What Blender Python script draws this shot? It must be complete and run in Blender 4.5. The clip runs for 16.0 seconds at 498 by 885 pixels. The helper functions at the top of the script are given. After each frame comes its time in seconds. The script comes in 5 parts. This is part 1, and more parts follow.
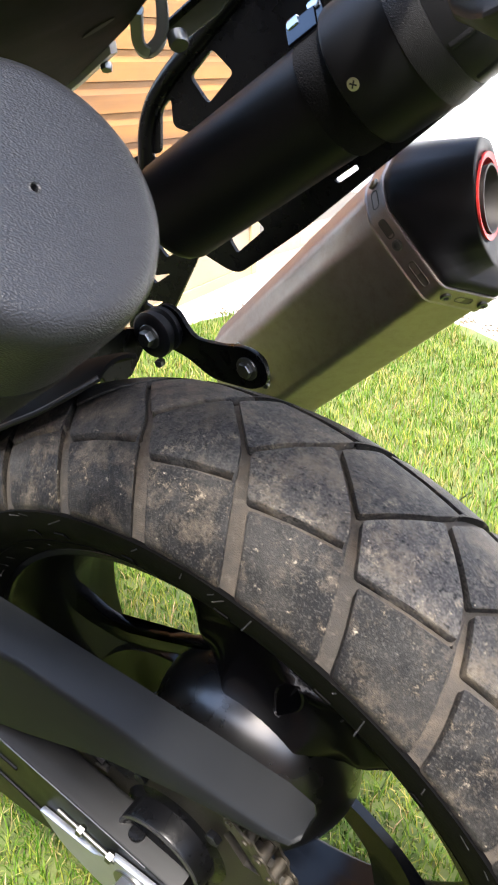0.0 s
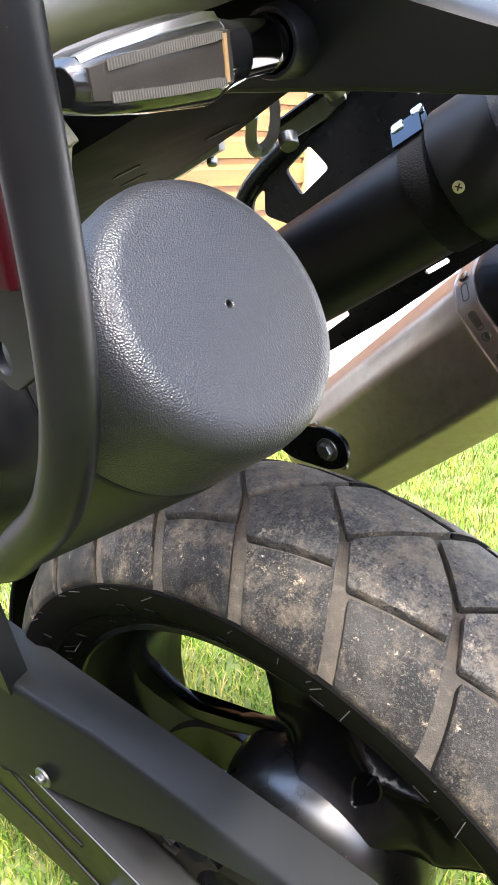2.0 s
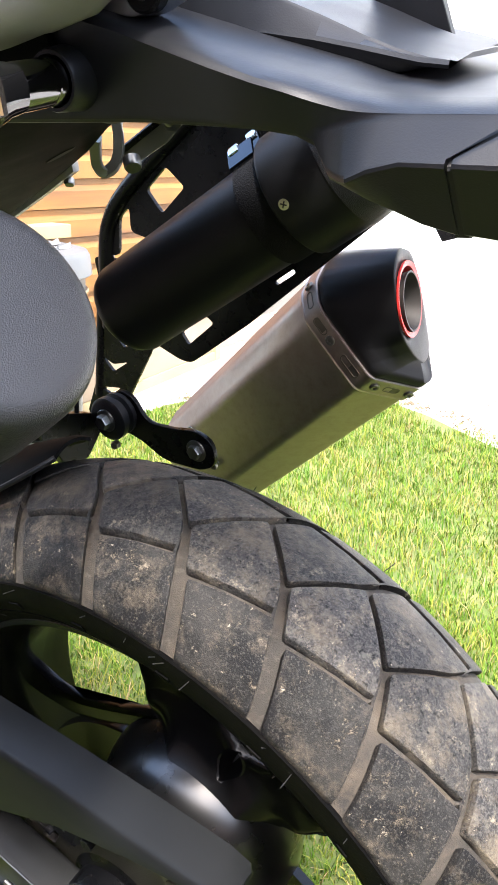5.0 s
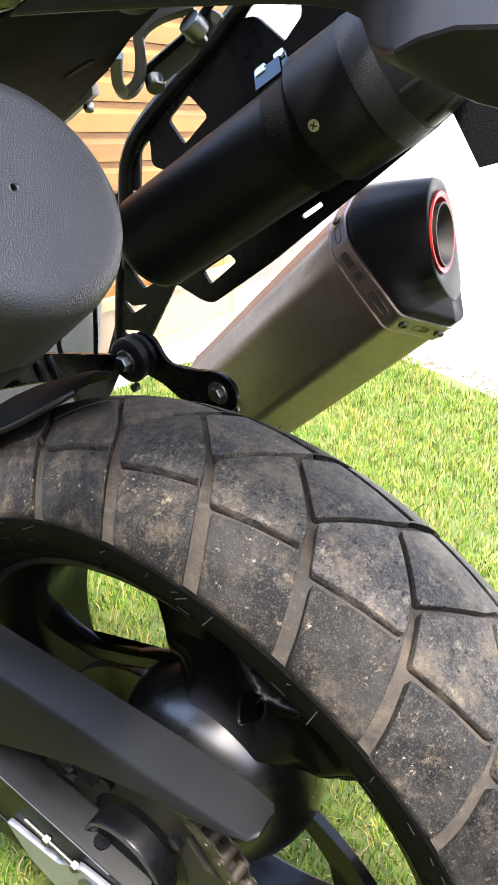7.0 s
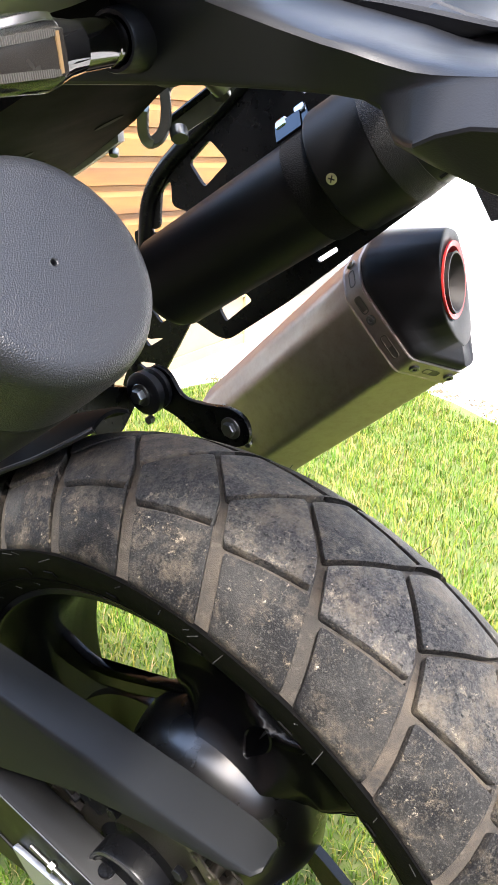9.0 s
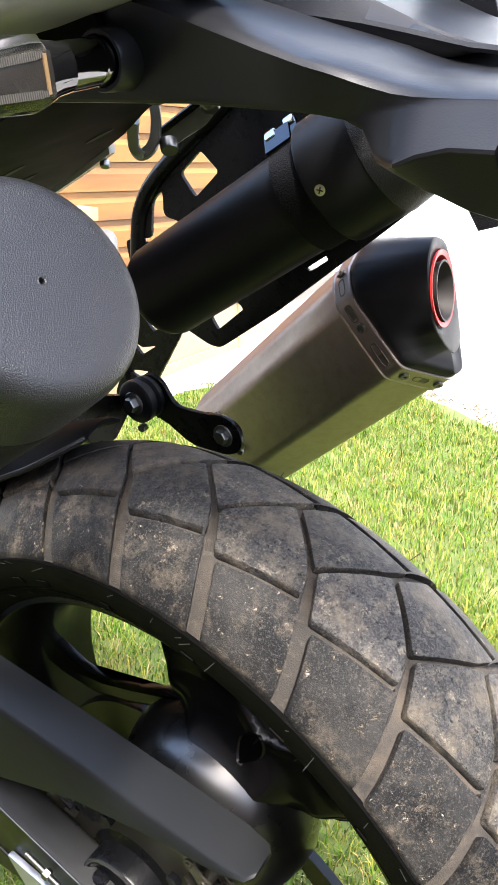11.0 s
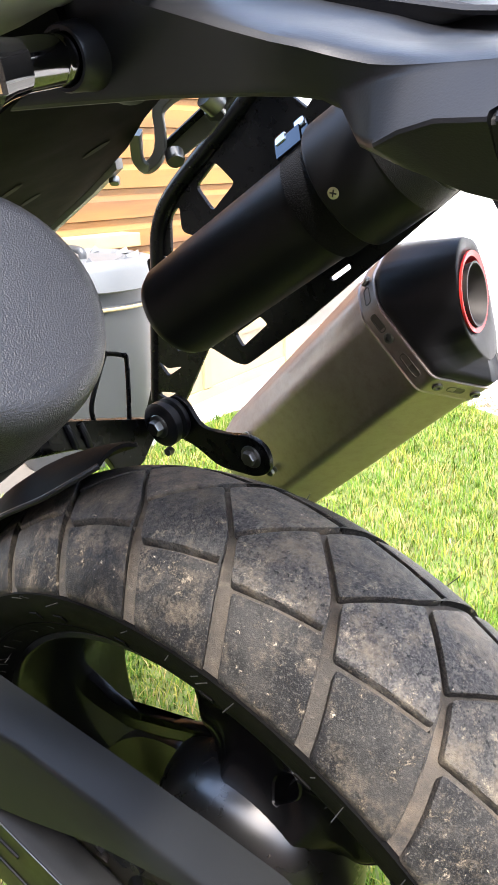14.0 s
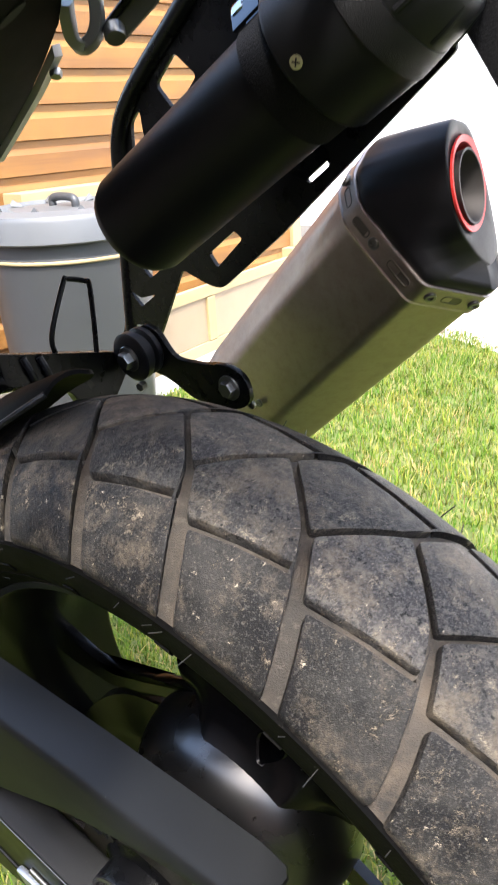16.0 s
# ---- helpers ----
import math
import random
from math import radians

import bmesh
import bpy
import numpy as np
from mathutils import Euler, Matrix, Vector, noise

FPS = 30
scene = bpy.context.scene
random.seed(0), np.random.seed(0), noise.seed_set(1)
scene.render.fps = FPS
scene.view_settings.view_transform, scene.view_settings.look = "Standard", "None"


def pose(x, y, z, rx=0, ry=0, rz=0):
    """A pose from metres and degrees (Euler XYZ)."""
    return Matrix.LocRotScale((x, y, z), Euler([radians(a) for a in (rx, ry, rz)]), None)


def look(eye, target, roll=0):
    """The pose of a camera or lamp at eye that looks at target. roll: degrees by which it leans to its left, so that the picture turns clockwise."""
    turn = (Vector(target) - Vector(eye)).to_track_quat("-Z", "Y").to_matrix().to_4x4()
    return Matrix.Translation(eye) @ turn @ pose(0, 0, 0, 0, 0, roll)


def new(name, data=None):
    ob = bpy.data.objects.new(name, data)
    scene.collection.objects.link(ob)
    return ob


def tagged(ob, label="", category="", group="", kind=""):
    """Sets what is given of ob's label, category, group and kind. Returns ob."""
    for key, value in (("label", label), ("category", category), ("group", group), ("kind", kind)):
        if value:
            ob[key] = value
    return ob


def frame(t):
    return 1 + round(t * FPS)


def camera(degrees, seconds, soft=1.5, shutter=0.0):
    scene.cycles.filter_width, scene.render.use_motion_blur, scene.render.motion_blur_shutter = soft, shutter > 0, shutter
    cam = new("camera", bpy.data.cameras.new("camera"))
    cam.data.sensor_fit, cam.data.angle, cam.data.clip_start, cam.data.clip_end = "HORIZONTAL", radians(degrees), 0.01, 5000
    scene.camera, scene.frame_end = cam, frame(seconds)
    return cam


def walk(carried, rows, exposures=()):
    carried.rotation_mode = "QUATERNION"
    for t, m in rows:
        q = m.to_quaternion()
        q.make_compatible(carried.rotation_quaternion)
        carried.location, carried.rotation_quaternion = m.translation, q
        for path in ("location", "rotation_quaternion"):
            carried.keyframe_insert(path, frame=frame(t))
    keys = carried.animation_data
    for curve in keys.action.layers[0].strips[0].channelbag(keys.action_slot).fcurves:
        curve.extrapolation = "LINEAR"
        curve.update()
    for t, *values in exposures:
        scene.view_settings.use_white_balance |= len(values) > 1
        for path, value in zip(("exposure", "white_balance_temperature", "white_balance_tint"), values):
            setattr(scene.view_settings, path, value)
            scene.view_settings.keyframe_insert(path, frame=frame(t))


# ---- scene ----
cam = camera(33.69, 16.0, shutter=0.25)
ROWS = [
    (0, 0.3030, -0.4047, 0.8247, 64.860, -0.139, 37.203),
    (0.5, 0.2725, -0.4123, 0.8262, 67.302, -1.812, 37.617),
    (1, 0.2706, -0.4266, 0.8311, 68.538, -2.055, 38.978),
    (1.5, 0.2704, -0.4336, 0.8415, 69.191, -1.626, 40.368),
    (2, 0.2753, -0.4308, 0.8377, 69.389, -1.187, 40.261),
    (2.5, 0.2833, -0.4270, 0.8363, 69.562, -0.975, 39.025),
    (3, 0.3000, -0.4285, 0.8317, 69.619, -0.580, 37.756),
    (3.5, 0.3150, -0.4351, 0.8418, 70.119, -1.003, 36.851),
    (4, 0.3383, -0.4304, 0.8448, 70.638, -1.257, 35.423),
    (4.2, 0.3464, -0.4284, 0.8406, 70.709, -1.356, 34.883),
    (6.3, 0.3410, -0.4429, 0.8415, 70.205, -1.162, 36.232),
    (6.5, 0.3445, -0.4377, 0.8384, 69.827, -1.413, 36.199),
    (7, 0.3344, -0.4283, 0.8163, 68.229, -1.287, 36.350),
    (7.5, 0.3343, -0.4308, 0.8195, 67.453, -1.229, 36.897),
    (8, 0.3352, -0.4326, 0.8282, 68.155, -1.939, 37.127),
    (8.5, 0.3325, -0.4384, 0.8339, 68.998, -2.286, 37.237),
    (9, 0.3357, -0.4378, 0.8346, 69.521, -2.413, 37.304),
    (9.5, 0.3384, -0.4413, 0.8405, 69.926, -2.691, 37.286),
    (9.7, 0.3409, -0.4388, 0.8392, 70.088, -2.682, 37.241),
    (11.8, 0.3390, -0.4387, 0.8406, 69.682, -1.891, 36.990),
    (12, 0.3306, -0.4500, 0.8489, 69.851, -1.875, 37.434),
    (12.5, 0.3232, -0.4422, 0.8483, 70.683, -0.540, 38.640),
    (13, 0.3289, -0.4106, 0.8249, 70.493, 0.959, 39.438),
    (13.5, 0.3409, -0.3976, 0.8272, 70.549, 1.005, 40.050),
    (14, 0.3404, -0.3994, 0.8304, 71.076, 1.033, 39.924),
    (14.5, 0.3448, -0.4032, 0.8270, 71.428, 1.430, 39.481),
    (15, 0.3616, -0.3873, 0.8238, 71.145, 1.658, 38.934),
    (15.5, 0.3566, -0.3772, 0.8187, 70.660, 1.783, 38.827),
    (16, 0.3289, -0.3395, 0.7877, 68.135, 3.205, 40.446),
]
EXPOSURE = 2.80
STOPS = [(0.0, -0.10), (0.5, 0.28), (1.0, 0.52), (1.5, 0.51), (2.0, 0.49), (2.5, 0.44), (3.5, 0.24), (4.0, 0.10), (6.5, 0.05), (7.5, 0.18), (9.5, 0.12), (12.0, -0.02), (12.5, 0.02), (13.0, 0.20), (14.0, 0.16), (15.0, 0.11), (15.5, 0.03), (16.0, -0.18)]
walk(cam, [(row[0], pose(*row[1:])) for row in ROWS], [(t, EXPOSURE + stop) for t, stop in STOPS])

# ---- sky, sun and exposure ----
world = bpy.data.worlds.new("world")
scene.world = world
world.use_nodes = True
_n = world.node_tree.nodes
_sky = _n.new("ShaderNodeTexSky")
_sky.sky_type = "NISHITA"
_sky.sun_disc = False
SUN_AZ, SUN_EL = 137.0, 59.0
_sky.sun_elevation, _sky.sun_rotation = radians(SUN_EL), radians(SUN_AZ)
_sky.dust_density, _sky.ozone_density, _sky.air_density = 3.0, 1.0, 1.0
_n["Background"].inputs["Strength"].default_value = 0.21
world.node_tree.links.new(_sky.outputs["Color"], _n["Background"].inputs["Color"])
sun = new("sun", bpy.data.lights.new("sun", "SUN"))
sun.data.energy, sun.data.angle, sun.data.color = 1.75, radians(6), (1.0, 0.97, 0.93)
_a, _e = radians(SUN_AZ), radians(SUN_EL)
sun.matrix_world = look((0, 0, 0), (-math.sin(_a) * math.cos(_e), -math.cos(_a) * math.cos(_e), -math.sin(_e)))
scene.view_settings.exposure = EXPOSURE


# ---- materials ----
def material(name, base, rough=0.5, metal=0.0, vary=0.15, scale=60.0, bump=0.0, bump_scale=400.0, detail=6.0, tint=None, **more):
    m = bpy.data.materials.new(name)
    m.use_nodes = True
    t = m.node_tree
    b = t.nodes["Principled BSDF"]
    pos = t.nodes.new("ShaderNodeNewGeometry")
    no = t.nodes.new("ShaderNodeTexNoise")
    no.inputs["Scale"].default_value, no.inputs["Detail"].default_value = scale, detail
    t.links.new(pos.outputs["Position"], no.inputs["Vector"])
    mix = t.nodes.new("ShaderNodeMix")
    mix.data_type = "RGBA"
    lo = tuple(c * (1 - vary) for c in base)
    hi = tint or tuple(min(1, c * (1 + vary)) for c in base)
    mix.inputs[6].default_value, mix.inputs[7].default_value = (*lo, 1), (*hi, 1)
    t.links.new(no.outputs["Fac"], mix.inputs["Factor"])
    t.links.new(mix.outputs[2], b.inputs["Base Color"])
    b.inputs["Metallic"].default_value = metal
    mr = t.nodes.new("ShaderNodeMapRange")
    mr.inputs["To Min"].default_value, mr.inputs["To Max"].default_value = max(0.02, rough * 0.8), min(1, rough * 1.2)
    t.links.new(no.outputs["Fac"], mr.inputs["Value"])
    t.links.new(mr.outputs["Result"], b.inputs["Roughness"])
    if bump:
        n2 = t.nodes.new("ShaderNodeTexNoise")
        n2.inputs["Scale"].default_value, n2.inputs["Detail"].default_value = bump_scale, 3
        t.links.new(pos.outputs["Position"], n2.inputs["Vector"])
        bp = t.nodes.new("ShaderNodeBump")
        bp.inputs["Strength"].default_value, bp.inputs["Distance"].default_value = bump, 0.001
        t.links.new(n2.outputs["Fac"], bp.inputs["Height"])
        t.links.new(bp.outputs["Normal"], b.inputs["Normal"])
    for key, value in more.items():
        b.inputs[key.replace("_", " ")].default_value = value
    return m


def ramp_layer(m, colour, scale, lo, hi, stretch=(1, 1, 1), rough=None, detail=8.0, island=False):
    """A second layer of colour on a material, where a noise lies over a threshold."""
    t = m.node_tree
    b = t.nodes["Principled BSDF"]
    pos = t.nodes.new("ShaderNodeNewGeometry")
    mp = t.nodes.new("ShaderNodeMapping")
    mp.inputs["Scale"].default_value = stretch
    t.links.new(pos.outputs["Position"], mp.inputs["Vector"])
    no = t.nodes.new("ShaderNodeTexNoise")
    no.inputs["Scale"].default_value, no.inputs["Detail"].default_value = scale, detail
    no.inputs["Roughness"].default_value = rough or 0.62
    t.links.new(mp.outputs["Vector"], no.inputs["Vector"])
    rg = t.nodes.new("ShaderNodeMapRange")
    rg.inputs["From Min"].default_value, rg.inputs["From Max"].default_value = lo, hi
    t.links.new(no.outputs["Fac"], rg.inputs["Value"])
    old = b.inputs["Base Color"].links[0].from_socket
    mix = t.nodes.new("ShaderNodeMix")
    mix.data_type = "RGBA"
    mix.inputs[7].default_value = (*colour, 1)
    t.links.new(rg.outputs["Result"], mix.inputs["Factor"])
    t.links.new(old, mix.inputs[6])
    t.links.new(mix.outputs[2], b.inputs["Base Color"])
    return m


RUBBER = material("tread_rubber", (0.0112, 0.01109, 0.01148), 0.55, vary=0.4, scale=70, bump=0.6, bump_scale=1300, Specular_IOR_Level=0.15)
ramp_layer(RUBBER, (0.030, 0.028, 0.026), 24, 0.38, 0.64, detail=12, rough=0.7)
ramp_layer(RUBBER, (0.055, 0.052, 0.048), 700, 0.47, 0.64, detail=10)
ramp_layer(RUBBER, (0.060, 0.055, 0.047), 170, 0.53, 0.63, detail=14)
ramp_layer(RUBBER, (0.005, 0.005, 0.005), 330, 0.57, 0.64, detail=8)
ramp_layer(RUBBER, (0.115, 0.093, 0.065), 30, 0.485, 0.70, detail=15, rough=0.80)
ramp_layer(RUBBER, (0.165, 0.138, 0.100), 80, 0.548, 0.61, detail=15, rough=0.9)
ramp_layer(RUBBER, (0.22, 0.19, 0.145), 260, 0.66, 0.71, detail=10)
SHOULDER = material("shoulder_rubber", (0.0064, 0.0063, 0.0067), 0.50, vary=0.4, scale=70, bump=0.45, bump_scale=1400, Specular_IOR_Level=0.09)
ramp_layer(SHOULDER, (0.024, 0.0225, 0.0205), 24, 0.44, 0.66, detail=12, rough=0.72)
ramp_layer(SHOULDER, (0.042, 0.039, 0.035), 700, 0.53, 0.67, detail=10)
ramp_layer(SHOULDER, (0.0045, 0.0045, 0.0048), 60, 0.56, 0.62, detail=10, rough=0.7)
ramp_layer(SHOULDER, (0.078, 0.064, 0.047), 26, 0.505, 0.67, detail=15, rough=0.85)
ramp_layer(SHOULDER, (0.16, 0.132, 0.096), 60, 0.56, 0.615, detail=15, rough=0.9)
ramp_layer(SHOULDER, (0.24, 0.207, 0.158), 150, 0.61, 0.655, detail=12, rough=0.8)
for _m in (RUBBER, SHOULDER):
    _t = _m.node_tree
    _o = _t.nodes.new("ShaderNodeObjectInfo")
    _q = _t.nodes.new("ShaderNodeMapRange")
    _q.inputs["To Min"].default_value, _q.inputs["To Max"].default_value = 0.68, 1.18
    _t.links.new(_o.outputs["Random"], _q.inputs["Value"])
    _x = _t.nodes.new("ShaderNodeMix")
    _x.data_type, _x.blend_type = "RGBA", "MULTIPLY"
    _x.inputs["Factor"].default_value = 1.0
    _b = _t.nodes["Principled BSDF"]
    _t.links.new(_b.inputs["Base Color"].links[0].from_socket, _x.inputs[6])
    _t.links.new(_q.outputs["Result"], _x.inputs[7])
    _t.links.new(_x.outputs[2], _b.inputs["Base Color"])
WHISKER = material("grey_rubber_whisker", (0.011, 0.0105, 0.010), 0.5, vary=0.3, scale=200)
CARCASS = material("dusty_groove_rubber", (0.019, 0.0155, 0.0115), 0.9, vary=0.4, scale=90, bump=0.5, bump_scale=1200)
ramp_layer(CARCASS, (0.050, 0.038, 0.0255), 24, 0.44, 0.68)
ramp_layer(CARCASS, (0.070, 0.058, 0.044), 160, 0.54, 0.80)
ramp_layer(CARCASS, (0.012, 0.0105, 0.009), 45, 0.52, 0.66, detail=12, rough=0.75)
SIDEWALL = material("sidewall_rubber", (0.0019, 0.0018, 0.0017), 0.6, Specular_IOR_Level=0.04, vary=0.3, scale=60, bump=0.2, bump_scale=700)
ramp_layer(SIDEWALL, (0.028, 0.0252, 0.02016), 420, 0.64, 0.75)
WHEEL = material("gloss_black_paint", (0.00168, 0.00168, 0.001848), 0.24, Specular_IOR_Level=0.17, vary=0.3, scale=30, Coat_Weight=0.06, Coat_Roughness=0.15)
ramp_layer(WHEEL, (0.0196, 0.01792, 0.01568), 300, 0.68, 0.8)
# lit copy of WHEEL: specular raised to strengthen the hub's highlight
HUB = material("gloss_black_hub_boosted", (0.0020, 0.0020, 0.0022), 0.28, Specular_IOR_Level=0.65, vary=0.3, scale=30, bump=0.03, bump_scale=300, Coat_Weight=0.25, Coat_Roughness=0.2)
SATIN = material("satin_black_plastic", (0.0044, 0.0046, 0.0056), 0.42, Specular_IOR_Level=0.27, vary=0.25, scale=40, bump=0.08, bump_scale=1500)
GUARD = material("charcoal_plastic", (0.0048, 0.0053, 0.0056), 0.40, Specular_IOR_Level=0.16, vary=0.15, scale=25, bump=0.06, bump_scale=1800)
ramp_layer(GUARD, (0.06, 0.06, 0.055), 420, 0.70, 0.74)
ramp_layer(SATIN, (0.05, 0.05, 0.047), 380, 0.71, 0.75)
TEXT = material("grained_plastic", (0.0115, 0.0120, 0.0138), 0.32, Specular_IOR_Level=0.26, vary=0.15, scale=40)
TUBE = material("smooth_tube_plastic", (0.0050, 0.0051, 0.0057), 0.42, Specular_IOR_Level=0.15, vary=0.2, scale=40, bump=0.12, bump_scale=1600)
POWDER = material("black_powder_coat", (0.00224, 0.00224, 0.00252), 0.28, Specular_IOR_Level=0.15, vary=0.2, scale=80, bump=0.1, bump_scale=1500)
ramp_layer(POWDER, (0.05, 0.048, 0.043), 400, 0.71, 0.75)
ramp_layer(TUBE, (0.04, 0.04, 0.038), 450, 0.72, 0.75)
STEEL = material("brushed_steel", (0.38, 0.328, 0.293), 0.42, metal=1.0, vary=0.06, scale=50, bump=0.10, bump_scale=900)
ramp_layer(STEEL, (0.335, 0.28, 0.255), 28, 0.45, 0.75)
ramp_layer(STEEL, (0.315, 0.26, 0.23), 110, 0.46, 0.70, detail=12, rough=0.75)
ramp_layer(STEEL, (0.20, 0.172, 0.14), 60, 0.60, 0.78, detail=14, rough=0.8)
# darker steel that paints in the recess shade of the band slots
SLOT_SHADE = material("slot_shade_steel", (0.16, 0.145, 0.125), 0.5, metal=1.0, vary=0.2, scale=120)
ZINC = material("zinc_plate", (0.20, 0.197, 0.183), 0.36, metal=1.0, vary=0.15, scale=150)
STALK = material("dark_chrome", (0.13, 0.13, 0.135), 0.12, metal=1.0, vary=0.1, scale=60)
TONGUE = material("bright_zinc_tongue", (0.42, 0.46, 0.50), 0.16, metal=1.0, vary=0.1, scale=90)
BUCKLE = material("dark_steel_buckle", (0.045, 0.052, 0.062), 0.16, metal=1.0, vary=0.1, scale=90)
BRASS = material("yellow_zinc", (0.50, 0.50, 0.30), 0.35, metal=0.9, vary=0.2, scale=300)
CHROME = material("chrome", (0.75, 0.75, 0.76), 0.07, metal=1.0, vary=0.05, scale=50)
BRACKET = material("grey_zinc_bracket", (0.136, 0.136, 0.116), 0.42, metal=0.6, vary=0.15, scale=90)
TAB = material("beige_zinc_bracket", (0.24, 0.228, 0.17), 0.45, metal=0.4, vary=0.15, scale=90)
CAST = material("cast_aluminium", (0.336, 0.344, 0.36), 0.4, metal=0.85, vary=0.2, scale=70)
SWING = material("black_painted_swingarm", (0.0024, 0.0024, 0.0021), 0.40, metal=0.0, vary=0.25, scale=60, bump=0.05, bump_scale=900, Specular_IOR_Level=0.17)
ramp_layer(SWING, (0.06, 0.055, 0.045), 330, 0.69, 0.75)
RED = material("red_paint", (0.3472, 0.0168, 0.014), 0.4, vary=0.15, scale=60)
REDLENS = material("red_lens", (0.01344, 0.0004032, 0.001344), 0.35, Specular_IOR_Level=0.12, vary=0.1, scale=30)
CONE = material("matt_black_end_cap", (0.00504, 0.00504, 0.0056), 0.44, Specular_IOR_Level=0.192, vary=0.15, scale=40, bump=0.05, bump_scale=2000)
GRIT = material("oily_sprocket_steel", (0.022, 0.019, 0.015), 0.45, metal=0.5, vary=0.5, scale=150, bump=0.7, bump_scale=900)
DARKCAST = material("dark_cast_alloy", (0.085, 0.085, 0.088), 0.3, metal=0.85, vary=0.3, scale=60, bump=0.1, bump_scale=500)
BAR = material("worn_black_bar_paint", (0.0038, 0.0039, 0.0044), 0.33, Specular_IOR_Level=0.20, vary=0.3, scale=40, bump=0.04, bump_scale=1200)
ramp_layer(BAR, (0.05, 0.05, 0.048), 420, 0.70, 0.78)
SOOT = material("sooty_steel", (0.030, 0.0265, 0.024), 0.6, metal=0.5, vary=0.3, scale=80)
WEB = material("woven_webbing", (0.0050, 0.0050, 0.0056), 0.85, Specular_IOR_Level=0.1, vary=0.3, scale=600, bump=0.8, bump_scale=900)
CHAIN = material("greasy_chain", (0.062, 0.053, 0.040), 0.40, metal=0.75, vary=0.5, scale=120, bump=0.3, bump_scale=800)
SILVER = material("silver_grey_fairing", (0.29, 0.285, 0.28), 0.38, metal=0.15, vary=0.06, scale=20, bump=0.05, bump_scale=2500)
GLOSS = material("gloss_black_housing", (0.004, 0.004, 0.0042), 0.05, Specular_IOR_Level=0.5, vary=0.2, scale=60)
RIBS = material("moulded_lens_ribs", (0.070, 0.066, 0.060), 0.18, vary=0.3, scale=200)
AMBER = material("pale_amber", (0.16, 0.10, 0.045), 0.3, vary=0.2, scale=90)
SMOKE = material("smoked_reflector", (0.022, 0.019, 0.016), 0.22, metal=0.3, vary=0.6, scale=60, Specular_IOR_Level=0.5)
CLEAR = material("clear_lens_plastic", (0.93, 0.93, 0.92), 0.03, vary=0.02, scale=40, Transmission_Weight=1.0, IOR=1.35)
PRISM = material("prismatic_lens_edge", (0.055, 0.050, 0.044), 0.16, metal=0.4, vary=0.5, scale=500)
GRASS = material("grass_blade", (0.20, 0.30, 0.035), 0.7, Specular_IOR_Level=0.12, vary=0.2, scale=3)
LAWN = material("lawn_soil", (0.0672, 0.0896, 0.0168), 0.9, vary=0.35, scale=25, bump=0.6, bump_scale=150)
ramp_layer(LAWN, (0.1568, 0.14, 0.0504), 12, 0.5, 0.75)
# out-of-view ground, kept dark and neutral to limit its bounce light
EARTH = material("low_bounce_ground", (0.075, 0.067, 0.057), 0.95, vary=0.4, scale=5, bump=0.5, bump_scale=60)
FENCE = material("unseen_fence_brown", (0.0896, 0.0616, 0.0392), 0.8, vary=0.3, scale=6, bump=0.3, bump_scale=80)
PAVING = material("pale_concrete", (0.434, 0.42, 0.392), 0.85, vary=0.12, scale=6, bump=0.3, bump_scale=200)
BRICK = material("pink_brick", (0.28, 0.1848, 0.14), 0.85, vary=0.3, scale=30, bump=0.4, bump_scale=250)
WOOD = material("orange_stained_boards", (0.20, 0.090, 0.017), 0.6, vary=0.25, scale=8, bump=0.2, bump_scale=120)
ramp_layer(WOOD, (0.115, 0.047, 0.0125), 14, 0.46, 0.70, stretch=(1, 0.06, 1))
ramp_layer(WOOD, (0.0574, 0.0246, 0.0082), 11, 0.69, 0.74, detail=3)
TIMBER = material("pale_timber", (0.2912, 0.224, 0.112), 0.7, vary=0.2, scale=12, bump=0.2, bump_scale=150)
PANEL = material("tan_panel", (0.22, 0.165, 0.105), 0.5, vary=0.2, scale=7, bump=0.1, bump_scale=100)
WALL = material("white_render", (0.82, 0.82, 0.80), 0.9, vary=0.05, scale=5, bump=0.3, bump_scale=120)
LID = material("pale_grey_lid_plastic", (0.085, 0.090, 0.094), 0.45, vary=0.15, scale=9, bump=0.1, bump_scale=200)
BIN = material("grey_bin_plastic", (0.033, 0.0352, 0.0372), 0.42, vary=0.1, scale=9, bump=0.1, bump_scale=200)
UNDER = material("dull_black_plastic", (0.0024, 0.0024, 0.0024), 0.62, vary=0.3, scale=30, bump=0.05, bump_scale=1500, Specular_IOR_Level=0.02)
GRIP = material("grained_black_plastic", (0.0042, 0.0042, 0.0046), 0.46, Specular_IOR_Level=0.20, vary=0.15, scale=40, bump=0.6, bump_scale=2000)
# near-black for solids that paint in the shade of slots and a seam
DARK = material("recess_shade_black", (0.006, 0.006, 0.006), 0.8, vary=0.2)

# coarse leather-like grain on the moulded tube ends
_t = TEXT.node_tree
_p = _t.nodes.new("ShaderNodeNewGeometry")
_v = _t.nodes.new("ShaderNodeTexVoronoi")
_v.inputs["Scale"].default_value = 1750
_w = _t.nodes.new("ShaderNodeTexNoise")
_w.inputs["Scale"].default_value = 1500
_mx = _t.nodes.new("ShaderNodeMix")
_mx.inputs["Factor"].default_value = 0.4
_b = _t.nodes.new("ShaderNodeBump")
_b.inputs["Strength"].default_value, _b.inputs["Distance"].default_value = 1.0, 0.00030
_t.links.new(_p.outputs["Position"], _v.inputs["Vector"])
